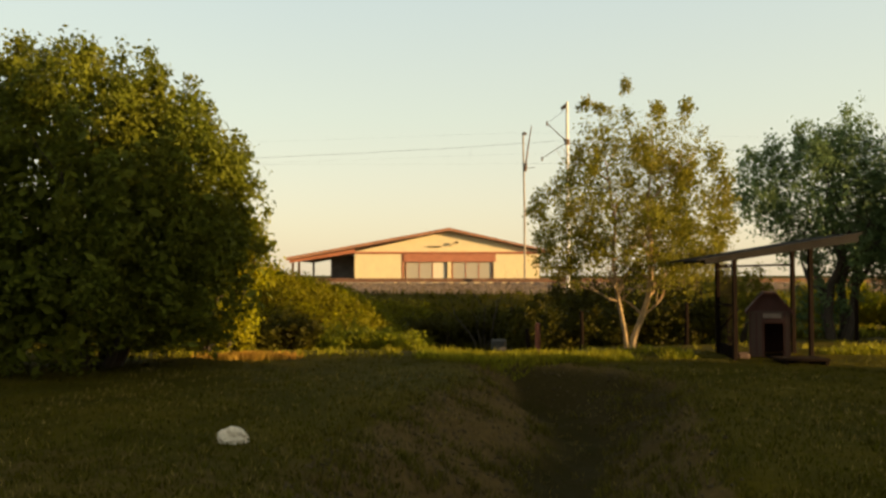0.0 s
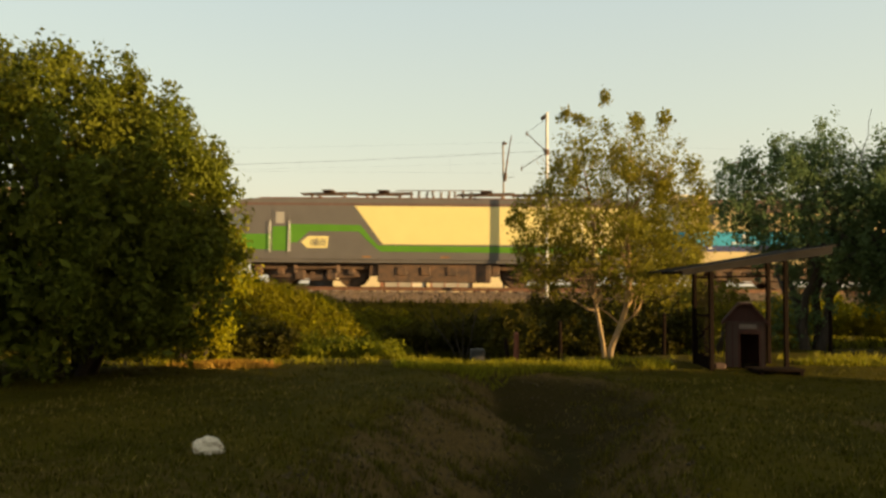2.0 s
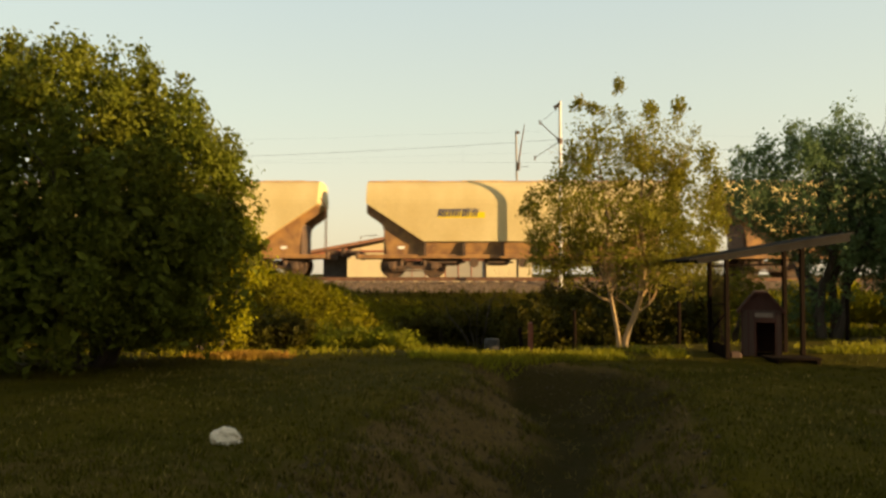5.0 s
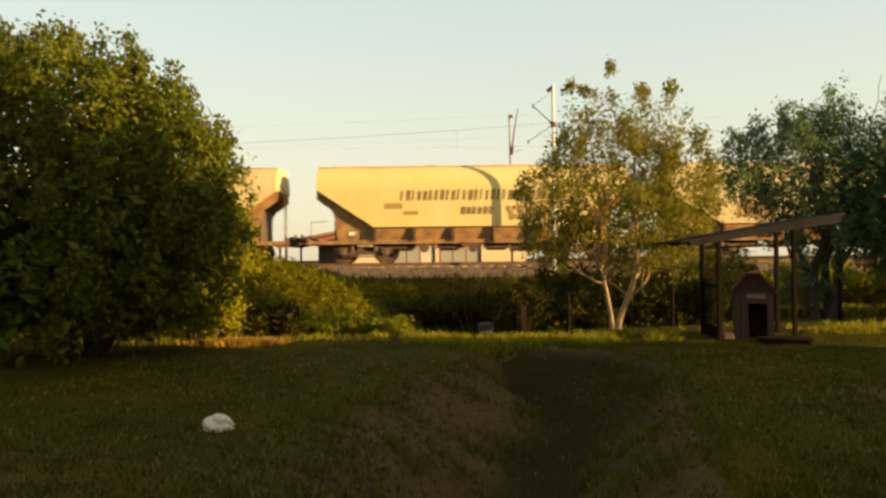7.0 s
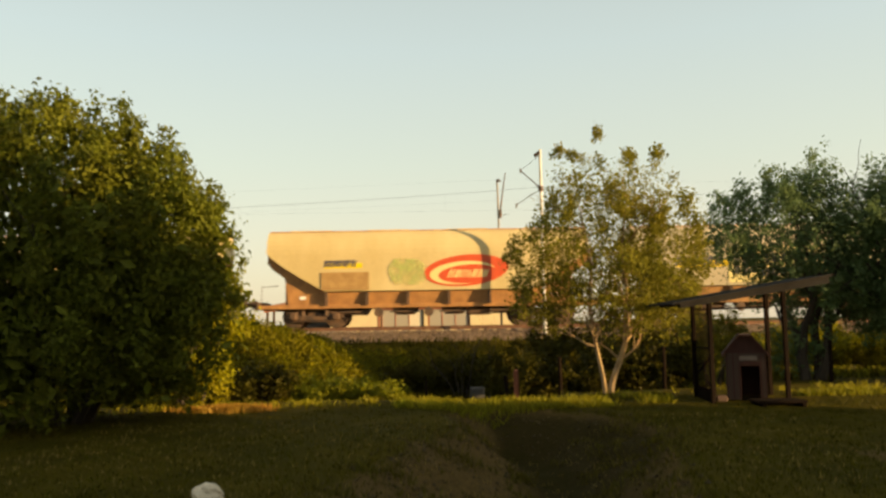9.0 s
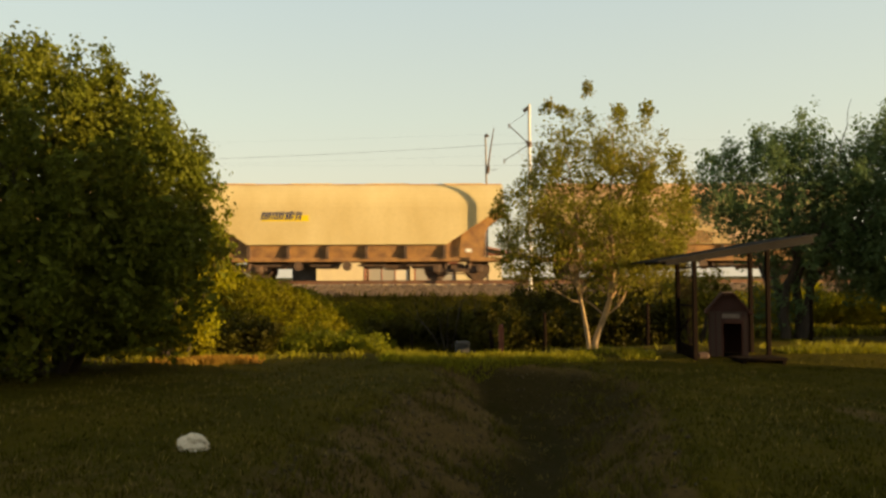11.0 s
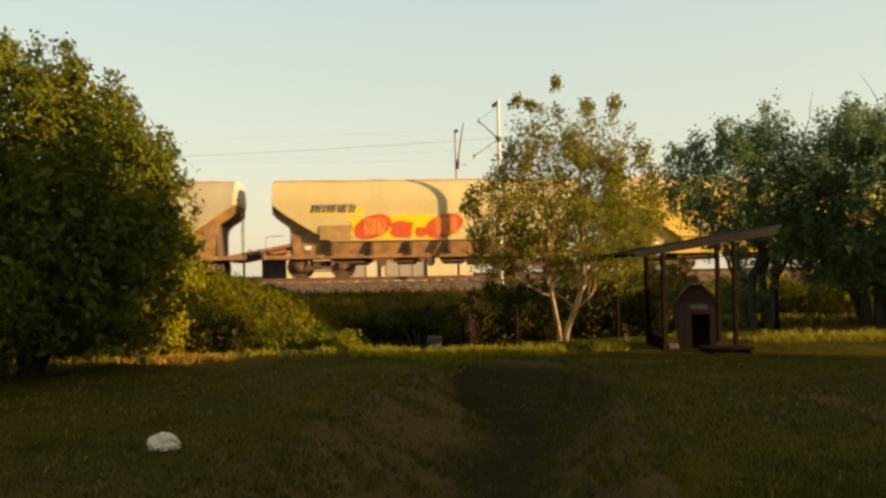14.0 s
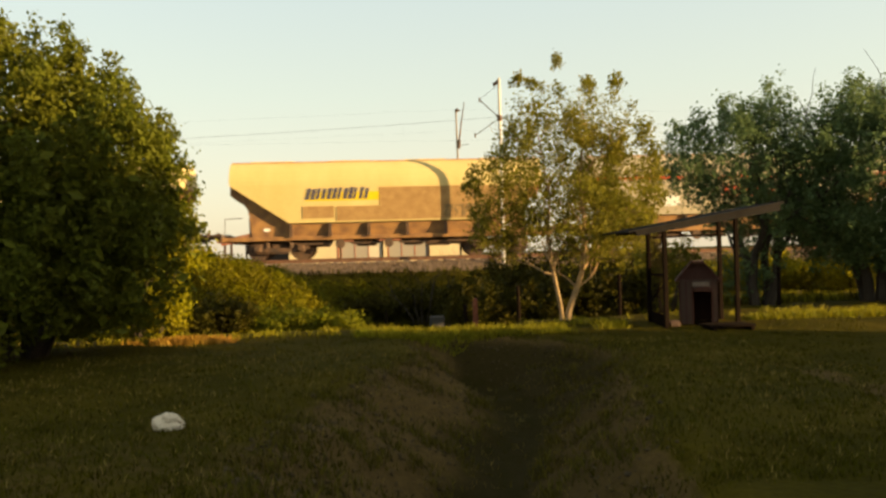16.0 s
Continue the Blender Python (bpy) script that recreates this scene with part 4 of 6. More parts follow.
# ---- the kennel: a lean-to roof on posts over a dog house ----
def kennel():
    k = thing("kennel_shelter", "dark wooden lean-to kennel with wire mesh sides", "kennel", at=pose(6.2, 15.0, -0.03))
    rise = 0.163
    def under(x):
        return 2.06 + rise * x
    front_l, back_l, front_r, back_r = (-0.70, -0.5), (-0.63, 0.6), (0.76, -0.45), (0.90, 0.6)
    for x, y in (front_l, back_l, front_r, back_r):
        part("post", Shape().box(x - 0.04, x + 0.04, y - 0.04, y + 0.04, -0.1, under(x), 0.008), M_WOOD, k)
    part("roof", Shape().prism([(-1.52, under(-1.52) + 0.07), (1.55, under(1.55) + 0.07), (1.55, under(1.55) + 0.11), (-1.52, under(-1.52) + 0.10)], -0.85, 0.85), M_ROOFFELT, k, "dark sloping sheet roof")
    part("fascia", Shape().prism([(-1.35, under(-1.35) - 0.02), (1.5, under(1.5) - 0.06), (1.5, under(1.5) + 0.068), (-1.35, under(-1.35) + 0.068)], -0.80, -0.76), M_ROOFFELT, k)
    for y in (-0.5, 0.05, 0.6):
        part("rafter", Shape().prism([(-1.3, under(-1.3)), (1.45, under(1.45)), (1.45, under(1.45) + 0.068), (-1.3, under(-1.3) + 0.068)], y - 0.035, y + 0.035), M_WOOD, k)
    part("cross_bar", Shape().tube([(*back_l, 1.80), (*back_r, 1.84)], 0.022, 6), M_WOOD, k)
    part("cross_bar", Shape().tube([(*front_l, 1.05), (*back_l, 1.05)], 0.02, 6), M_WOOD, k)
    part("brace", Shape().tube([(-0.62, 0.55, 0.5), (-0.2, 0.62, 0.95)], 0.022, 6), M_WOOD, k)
    mesh = Shape()
    for i in range(23):
        t = i / 22
        x, y = front_l[0] + (back_l[0] - front_l[0]) * t, front_l[1] + (back_l[1] - front_l[1]) * t
        mesh.tube([(x, y, 0.0), (x, y, 1.86)], 0.0042, 3)
    for i in range(27):
        z = 0.04 + 0.069 * i
        mesh.tube([(*front_l, z), (*back_l, z)], 0.0042, 3)
    part("wire_mesh", mesh, M_WOOD, k, "rusty wire mesh panel")
    part("low_board", Shape().add([(front_l[0] + 0.02, front_l[1], 0), (back_l[0] + 0.02, back_l[1], 0), (back_l[0] + 0.02, back_l[1], 0.28), (front_l[0] + 0.02, front_l[1], 0.28),
                                   (front_l[0] + 0.05, front_l[1], 0), (back_l[0] + 0.05, back_l[1], 0), (back_l[0] + 0.05, back_l[1], 0.28), (front_l[0] + 0.05, front_l[1], 0.28)],
                                  [(0, 3, 2, 1), (4, 5, 6, 7), (0, 1, 5, 4), (2, 3, 7, 6), (0, 4, 7, 3), (1, 2, 6, 5)]), M_WOOD, k)
    return k


def dog_house():
    d = thing("dog_house", "small red-brown wooden dog house with arched door", "dog house", at=pose(6.25, 14.72, -0.02, 0, 0, -21))
    w, e, top, dl, dr = 0.36, 0.93, 1.25, -0.10, 0.24
    part("front_wall", Shape().box(-w, dl, 0, 0.03, 0.05, e).box(dr, w, 0, 0.03, 0.05, e).box(dl, dr, 0, 0.03, 0.74, e), M_PALEBOARD, d)
    part("gable", Shape().prism([(-w, e + 0.002), (w, e + 0.002), (0.12, top), (-0.12, top)], 0.0, 0.03), M_WOODRED, d)
    for x in (-0.35, -0.235, -0.125, 0.265, 0.345):
        part("batten", Shape().box(x - 0.012, x + 0.012, -0.012, -0.002, 0.06, e - 0.01), M_WOODRED, d)
    for x in (-w, w - 0.03):
        part("side_wall", Shape().box(x, x + 0.03, 0.032, 0.95, 0.05, e), M_WOODRED, d)
    part("back_wall", Shape().prism([(-w + 0.03, 0.05), (w - 0.03, 0.05), (w - 0.03, e), (0.1, top - 0.03), (-0.1, top - 0.03), (-w + 0.03, e)], 0.92, 0.95), M_WOODRED, d)
    part("floor_board", Shape().box(-w, w, 0.0, 0.95, 0.0, 0.045), M_WOOD, d)
    part("roof_slope", Shape().prism([(-w - 0.06, e - 0.07), (-0.11, top + 0.005), (-0.11, top + 0.045), (-w - 0.08, e - 0.03)], -0.1, 1.02), M_WOODRED, d)
    part("roof_slope", Shape().prism([(w + 0.06, e - 0.07), (w + 0.08, e - 0.03), (0.11, top + 0.045), (0.11, top + 0.005)], -0.1, 1.02), M_WOODRED, d)
    part("roof_ridge", Shape().box(-0.108, 0.108, -0.1, 1.02, top + 0.004, top + 0.044), M_WOODRED, d)
    part("door_arch", Shape().prism([(dl - 0.03, 0.70), (dr + 0.03, 0.70), (dr + 0.03, 0.75), (dr - 0.08, 0.79), (dl + 0.08, 0.79), (dl - 0.03, 0.75)], -0.02, -0.003), M_WOODRED, d)
    for x in (dl - 0.03, dr):
        part("door_jamb", Shape().box(x, x + 0.03, -0.02, -0.003, 0.06, 0.698), M_WOODRED, d)
    part("name_board", Shape().box(-0.12, 0.20, -0.034, -0.021, 0.80, 0.885), M_NAMEBOARD, d, "small pale board")
    return d


kennel()
dog_house()
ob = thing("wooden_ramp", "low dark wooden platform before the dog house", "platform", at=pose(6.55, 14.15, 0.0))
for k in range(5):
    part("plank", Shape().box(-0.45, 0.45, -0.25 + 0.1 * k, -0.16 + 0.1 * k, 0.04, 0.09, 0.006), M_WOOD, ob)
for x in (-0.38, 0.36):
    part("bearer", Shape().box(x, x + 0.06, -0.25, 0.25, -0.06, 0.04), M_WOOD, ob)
ob = part("feed_bag", Shape().box(-0.12, 0.12, -0.08, 0.08, 0, 0.14, 0.04), M_PALEBOARD)
ob.matrix_world = pose(5.74, 14.75, -0.02)
tagged(ob, "small pale sack on the ground beside the dog house", "sack")


# ---- fence posts and scrap at the end of the lawn ----
def fence_post(x, y, h, r, tilt, mat, label):
    h -= height(x, y)
    ob = part("fence_post", Shape().tube([(0, 0, -0.3), (0.01, 0, h * 0.5), (0.0, 0.01, h - 0.02), (0, 0, h)], [r, r * 0.95, r * 0.9, r * 0.6], 9), mat)
    ob.matrix_world = pose(x, y, height(x, y), 0, tilt, 0)
    return tagged(ob, label, "fence post", "posts along the hollow")


fence_post(2.10, 17.2, 0.52, 0.065, 1, M_POSTRED, "weathered red-brown wooden fence post")
fence_post(1.93, 17.3, 0.40, 0.05, -3, M_WOOD, "short dark wooden fence post")
fence_post(0.1, 18.4, 0.25, 0.03, 2, M_WOOD, "thin dark wooden fence post")
fence_post(3.35, 18.6, 0.72, 0.05, 0, M_WOOD, "dark wooden fence post in the shade")
fence_post(10.2, 19.0, 1.0, 0.05, 1, M_WOOD, "dark wooden fence post by the sunlit grass")
fence_post(6.0, 19.0, 0.9, 0.05, 1, M_WOOD, "dark wooden fence post behind the kennel")
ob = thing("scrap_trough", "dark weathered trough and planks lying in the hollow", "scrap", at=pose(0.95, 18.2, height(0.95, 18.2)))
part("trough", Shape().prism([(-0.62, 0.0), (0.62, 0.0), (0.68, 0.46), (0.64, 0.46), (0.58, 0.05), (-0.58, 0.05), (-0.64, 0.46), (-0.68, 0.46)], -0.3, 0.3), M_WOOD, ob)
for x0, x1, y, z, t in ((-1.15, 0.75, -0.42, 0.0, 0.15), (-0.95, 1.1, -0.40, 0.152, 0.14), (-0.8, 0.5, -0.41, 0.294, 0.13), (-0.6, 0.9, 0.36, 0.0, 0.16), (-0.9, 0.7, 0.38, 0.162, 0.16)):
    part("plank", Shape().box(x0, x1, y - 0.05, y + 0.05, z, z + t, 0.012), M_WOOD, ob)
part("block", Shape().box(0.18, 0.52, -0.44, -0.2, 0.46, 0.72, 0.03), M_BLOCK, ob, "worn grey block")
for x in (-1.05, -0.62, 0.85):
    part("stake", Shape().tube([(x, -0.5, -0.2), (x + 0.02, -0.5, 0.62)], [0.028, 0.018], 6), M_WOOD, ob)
bare, tips = Shape(), []
rng = np.random.default_rng(77)
for k in range(5):
    limb(bare, (0.1 * k - 0.2, 0.05 * k, 0), (0.5 * (k - 2), 0.2, 1.6), 1.5, 0.035, rng, 2, tips)
ob = part("dead_shrub", bare, M_DARKBARK)
ob.matrix_world = pose(1.35, 25.0, height(1.35, 25.0) - 0.05)
tagged(ob, "leafless dark shrub on the slope of the bank", "shrub")
# the crumpled white bag on the lawn
bm = bmesh.new()
bmesh.ops.create_icosphere(bm, subdivisions=4, radius=1.0)
for v in bm.verts:
    n1 = noise.noise(v.co * 1.6) * 0.45 + noise.noise(v.co * 4.5) * 0.22
    v.co *= 1 + n1
    v.co = Vector((v.co.x * 0.125, v.co.y * 0.10, max(v.co.z, -0.45) * 0.115))
    if v.co.x > 0.03:
        k = (v.co.x - 0.03) / 0.1
        v.co.x += 0.07 * k
        v.co.y *= 1 - 0.4 * min(1, k)
        v.co.z = v.co.z * (1 - 0.6 * min(1, k)) - 0.012 * k
me = bpy.data.meshes.new("plastic_bag")
bm.to_mesh(me)
bm.free()
me.materials.append(M_BAG)
ob = new("plastic_bag", me)
ob.matrix_world = pose(-2.02, 7.42, height(-2.02, 7.42) + 0.045)
tagged(ob, "crumpled white plastic bag lying on the lawn", "bag")


# ---- rolling stock: x runs along the vehicle from its left end, -y faces the lawn, z from the top of rail ----
WHEELS = []     # each wheelset with its place along the vehicle and its radius


def wheelset(parent, x, r, name="wheelset"):
    s = Shape()
    for y in (-0.80, 0.68):
        s.disc(0, 0, r, y, y + 0.12, 22)
        s.disc(0, 0, r + 0.03, y + (0.12 if y < 0 else -0.025), y + (0.145 if y < 0 else 0.0), 22)
    s.tube([(0, -0.9, 0), (0, 0.9, 0)], 0.08, 8)
    s.disc(0, 0, r * 0.42, -0.83, -0.79, 14)
    for k in range(4):
        a = math.pi * k / 2
        s.disc(r * 0.68 * math.cos(a), r * 0.68 * math.sin(a), r * 0.09, -0.815, -0.79, 8)
    w = part(name, s, M_DARKSTEEL, parent)
    w.location = (x, 0, r)
    WHEELS.append((w, x, r))
    return w


def bogie(parent, xc, base=1.8, r=0.485, mat=M_DARKSTEEL):
    b = part("bogie", Shape().prism([(xc - base / 2 - 0.35, 0.42), (xc - base / 2 - 0.3, 0.66), (xc - 0.55, 0.70), (xc - 0.35, 0.50), (xc + 0.35, 0.50), (xc + 0.55, 0.70), (xc + base / 2 + 0.3, 0.66),
                                   (xc + base / 2 + 0.35, 0.42), (xc + base / 2 + 0.1, 0.40), (xc + 0.5, 0.34), (xc - 0.5, 0.34), (xc - base / 2 - 0.1, 0.40)], -1.05, -0.93)
             .prism([(xc - base / 2 - 0.3, 0.42), (xc - base / 2 - 0.3, 0.66), (xc + base / 2 + 0.3, 0.66), (xc + base / 2 + 0.3, 0.42)], 0.93, 1.05)
             .box(xc - 0.3, xc + 0.3, -0.93, 0.93, 0.45, 0.72, 0.02), mat, parent)
    for d in (-base / 2, base / 2):
        wheelset(b, xc + d, r)
        part("axle_box", Shape().box(xc + d - 0.16, xc + d + 0.16, -1.12, -0.9, r - 0.15, r + 0.17, 0.03).disc(xc + d, r, 0.11, -1.16, -1.11, 12), mat, b)
        part("spring", Shape().tube([(xc + d * 0.55, -1.02, 0.5), (xc + d * 0.55, -1.02, 0.86)], 0.09, 10), mat, b)
    part("brake_rod", Shape().tube([(xc - base / 2, -1.0, 0.28), (xc + base / 2, -1.0, 0.28)], 0.03, 6), mat, b)
    return b


def buffers(parent, x, way, z=1.05):
    for y in (-0.87, 0.87):
        part("buffer", Shape().tube([(x, y, z), (x + way * 0.30, y, z), (x + way * 0.31, y, z), (x + way * 0.5, y, z), (x + way * 0.51, y, z), (x + way * 0.55, y, z)], [0.11, 0.11, 0.08, 0.08, 0.22, 0.22], 12), M_DARKSTEEL, parent)
    part("coupling_hook", Shape().box(min(x, x + way * 0.55), max(x, x + way * 0.55), -0.05, 0.05, z - 0.12, z + 0.02, 0.01), M_DARKSTEEL, parent)


def word(x, z, length, tall, count, lean=0.2, seed=0):
    """Lettering as a row of plain slanted bars of the writing's size, two for each sign."""
    rng = np.random.default_rng(seed)
    s, step, o = Shape(), length / count, lean * tall
    for k in range(2 * count):
        a = x + step * k / 2
        m, up = step * rng.uniform(0.16, 0.40), tall * rng.uniform(0.86, 1.0)
        s.prism([(a, z), (a + m, z), (a + m + o * up / tall, z + up), (a + o * up / tall, z + up)], -0.004, 0.0)
    return s


def blot(x, z, w, h, seed, n=64, rough=0.3):
    """A flat paint or grime patch with an uneven, smooth outline."""
    out = []
    for k in range(n):
        a = 2 * math.pi * k / n
        c, s_ = math.cos(a), math.sin(a)
        q = 1 - rough * (0.5 + 0.5 * noise.noise((c * 2.2 + seed, s_ * 2.2, seed * 0.37))) - 0.12 * noise.noise((c * 7, s_ * 7, seed))
        out.append((x + w / 2 * math.copysign(abs(c) ** 0.6, c) * q, z + h / 2 * math.copysign(abs(s_) ** 0.6, s_) * q))
    return Shape().prism(out, -0.003, 0.0)


def burst(x, z, w, h, rays=9):
    """A half sun with pointed rays."""
    out = [(x + w / 2, z)]
    for k in range(2 * rays + 1):
        a = math.pi * k / (2 * rays)
        q = 1.0 if k % 2 else 0.68
        out.append((x + w / 2 * math.cos(a) * q, z + h * math.sin(a) * q))
    return Shape().prism(out, -0.003, 0.0)


def scrawl(x, z, w, h, seed, count=9, thick=0.07):
    """Sprayed strokes: looping bars side by side."""
    rng = np.random.default_rng(seed)
    s = Shape()
    for k in range(count):
        a = x + w * k / count
        p = [(a + rng.uniform(0, w / count), z + h * q) for q in np.linspace(0, 1, 5)]
        q = [(u + thick * rng.uniform(0.8, 1.6), v + thick * 0.3) for u, v in p]
        for i in range(4):
            s.prism([p[i], q[i], q[i + 1], p[i + 1]], -0.0045 - 0.0004 * k, 0.0)
        if k % 2:
            s.prism([(a, z + h * 0.85), (a + w / count * 1.1, z + h * 0.9), (a + w / count * 1.1, z + h * 0.9 + thick), (a, z + h * 0.85 + thick)], -0.005, 0.0)
    return s


def on_side(name, shape, mat, parent, label, y, lift=0.004):
    ob = part(name, shape, mat, parent, label)
    ob.location = (0, y - lift, 0)
    return ob


def hull(L, levels, cut, half=True):
    """A hopper body: side section levels (half width, height); cut(z) is how far each end is drawn in at that height."""
    s = Shape()
    n = len(levels)
    for w, z in levels:
        c = cut(z)
        s.v += [(c, -w, z), (L - c, -w, z), (L - c, w, z), (c, w, z)]
    s.f.append((3, 2, 1, 0))
    for i in range(n - 1):
        a, b = 4 * i, 4 * i + 4
        s.f += [(a, a + 1, b + 1, b), (a + 1, a + 2, b + 2, b + 1), (a + 2, a + 3, b + 3, b + 2), (a + 3, a, b, b + 3)]
    s.f.append((4 * n - 4, 4 * n - 3, 4 * n - 2, 4 * n - 1))
    return s


def wagon(L, kind, paint, marks, low=None, label="cream grain hopper wagon"):
    low = low or (HULLS["bright"] if paint == "bright" else M_RUSTFRAME)
    w = thing("hopper_wagon", label, "wagon", "grain hopper wagons of the train")
    mat = HULLS[paint]
    if kind in ("ribbed", "curved"):
        bend = 1.0 if kind == "ribbed" else 1.2
        def inset(z):
            return 0.0 if z >= 3.12 else 2.45 * ((3.12 - z) / 1.62) ** bend
        lv = [(1.38, 1.50), (1.42, 1.52), (1.42, 1.75), (1.42, 2.0), (1.42, 2.3), (1.42, 2.6), (1.42, 2.9), (1.42, 3.12), (1.40, 3.3), (1.35, 3.5), (1.27, 3.7), (1.16, 3.87), (1.02, 4.02), (0.9, 4.08), (0.6, 4.14), (0.0, 4.16)]
        part("body", hull(L, lv, inset), mat, w)
        side = -1.42
        # end slopes stand on plates behind dark flanges
        for a, sg in ((0.0, 1), (L, -1)):
            def X(v, a=a, sg=sg):
                return a + sg * v
            zs = (3.12, 2.9, 2.6, 2.3, 2.0, 1.75, 1.48)
            flange = [(X(inset(z)), z + 0.02) for z in zs] + [(X(max(0.0, inset(z) - 0.05)), z - 0.40 * min(1.0, (z - 1.42) / 0.4)) for z in reversed(zs)]
            plate_ = [(X(0.86), 0.98), (X(2.5), 0.98), (X(2.5), 1.45), (X(inset(1.72)), 1.5), (X(0.52), 2.40), (X(0.70), 2.12), (X(0.78), 1.75)]
            for y0, y1 in ((-1.165, -1.08), (1.08, 1.165)):
                part("slope_flange", Shape().prism(flange, y0, y1), low, w)
            for y0, y1 in ((-1.15, -1.08), (1.08, 1.15)):
                part("end_plate", Shape().prism(plate_, y0, y1), low, w)
            part("end_post", Shape().box(min(X(0.72), X(0.84)), max(X(0.72), X(0.84)), -1.0, 1.0, 0.98, 2.3, 0.01), M_DARKSTEEL, w)
            part("label_plate", Shape().box(min(X(1.35), X(1.6)), max(X(1.35), X(1.6)), -1.164, -1.152, 1.2, 1.33), M_WHITE, w, "small pale plate")
        # lower chute with gussets
        part("chute", hull(L - 5.0, [(1.18, 0.92), (1.30, 1.49)], lambda z: 0.0), mat if paint == "bright" else low, w).location = (2.5, 0, 0)
        for k in range(6):
            x = 2.5 + (L - 5.0) * k / 5
            for y0, y1 in ((-1.40, -1.20), (1.20, 1.40)):
                part("gusset", Shape().prism([(x - 0.06, 0.92), (x + 0.06, 0.92), (x + 0.06, 1.48), (x - 0.06, 1.48)], y0, y1), M_DARKSTEEL, w)
        if paint in ("tan", "rust", "bright"):
            part("roof_cap", hull(L - 0.02, [(q + 0.006, z + 0.004) for q, z in lv[9:]], lambda z: 0.0), HULLS["cream"] if paint == "bright" else M_ROOFRUST, w, "pale upper side and roof" if paint == "bright" else "rusty upper side and roof").location = (0.01, 0, 0)
        bogies = 1.95
    else:
        lv = [(0.95, 1.05), (1.15, 1.25), (1.30, 1.5), (1.40, 1.8), (1.455, 2.15), (1.47, 2.5), (1.455, 2.8), (1.42, 3.05), (1.35, 3.35), (1.24, 3.62), (1.08, 3.88), (0.92, 4.03), (0.86, 4.12), (0.5, 4.17), (0.0, 4.18)]
        part("body", hull(L, lv, lambda z: 0.0 if z >= 3.05 else 0.85 * math.sqrt(max(0.0, 1 - ((z - 1.05) / 2.0) ** 2))), mat, w)
        side = -1.468
        for x in np.linspace(1.9, L - 1.9, 6):
            part("seam", Shape().tube([(x, -a, z) for a, z in lv[1:12]], 0.008, 4), mat, w)
        for a, sg in ((0.0, 1), (L, -1)):
            xs_ = [a + sg * 0.85 * math.sqrt(max(0.0, 1 - ((z - 1.05) / 2.0) ** 2)) for z in np.linspace(1.1, 3.05, 9)]
            part("end_rim", Shape().tube([(x, -1.36, z) for x, z in zip(xs_, np.linspace(1.1, 3.05, 9))], 0.11, 6), M_DARKSTEEL, w)
        bogies = 2.05
    for y0, y1 in ((-0.93, -0.85), (0.85, 0.93)):
        part("roof_edge", Shape().box(0.05, L - 0.05, y0, y1, 4.075, 4.13, 0.01), M_ROOFRUST, w)
    for k in range(4):
        x = L * (k + 0.5) / 4
        part("roof_hatch", Shape().box(x - 0.9, x + 0.9, -0.4, 0.4, 4.13, 4.22, 0.02), mat, w)
    for y0, y1 in ((-1.30, -1.18), (1.18, 1.30)):
        part("sole_bar", Shape().box(-0.35, L + 0.35, y0, y1, 0.80, 0.97, 0.01), low, w)
    for xa, xb in ((-0.45, -0.35), (L + 0.35, L + 0.45)):
        part("headstock", Shape().box(xa, xb, -1.3, 1.3, 0.78, 1.1, 0.015), M_DARKSTEEL, w)
    for xa, xb in ((-0.35, 2.6), (L - 2.6, L + 0.35)):
        part("deck", Shape().box(xa, xb, -1.16, 1.16, 0.9, 0.96), M_DARKSTEEL, w)
    for k in range(4):
        x = L * (0.27 + 0.155 * k)
        part("discharge_gate", Shape().prism([(x - 0.55, 0.80), (x + 0.55, 0.80), (x + 0.38, 0.52), (x - 0.38, 0.52)], -0.9, 0.9).box(x - 0.62, x + 0.62, -1.1, -0.95, 0.60, 0.68), M_DARKSTEEL, w)
    for x in (L * 0.345, L * 0.5):
        part("handwheel", Shape().disc(x, 0.62, 0.2, -1.32, -1.28, 16), M_DARKSTEEL, w)
    part("air_tank", Shape().tube([(L * 0.62, -0.8, 0.62), (L * 0.62 + 1.0, -0.8, 0.62)], 0.17, 10), M_DARKSTEEL, w)
    buffers(w, -0.45, -1)
    buffers(w, L + 0.45, 1)
    part("hand_rail", Shape().tube([(-0.25, -1.2, 0.95), (-0.25, -1.2, 1.75), (0.45, -1.2, 1.78)], 0.018, 5), M_DARKSTEEL, w)
    part("ladder", Shape().tube([(L + 0.25, -0.9, 0.95), (L + 0.25, -0.9, 3.0), (L + 0.02, -0.8, 3.4)], 0.022, 5).tube([(L + 0.25, -0.55, 0.95), (L + 0.25, -0.55, 3.0), (L + 0.02, -0.5, 3.4)], 0.022, 5), M_DARKSTEEL, w)
    for x in (bogies, L - bogies):
        bogie(w, x)
    for k, (what, x, z, a, b, m, lab) in enumerate(marks):
        if what == "word":
            sh = word(x, z, a[0], b, a[1], a[2], k + 3)
        elif what == "panel":
            sh = Shape().box(x, x + a, -0.003, 0.0, z, z + b)
        elif what == "blot":
            sh = blot(x, z, a, b, 5 + k + int(10 * x))
        elif what == "burst":
            sh = burst(x, z, a, b)
        elif what == "spray":
            sh = scrawl(x, z, a, b, 9 + k)
        else:  # an oval
            sh = Shape().prism([(x + a / 2 * math.cos(q) + 0.25 * b * math.sin(q), z + b / 2 * math.sin(q)) for q in np.linspace(0, 2 * math.pi, 28)[:-1]], -0.003, 0.0)
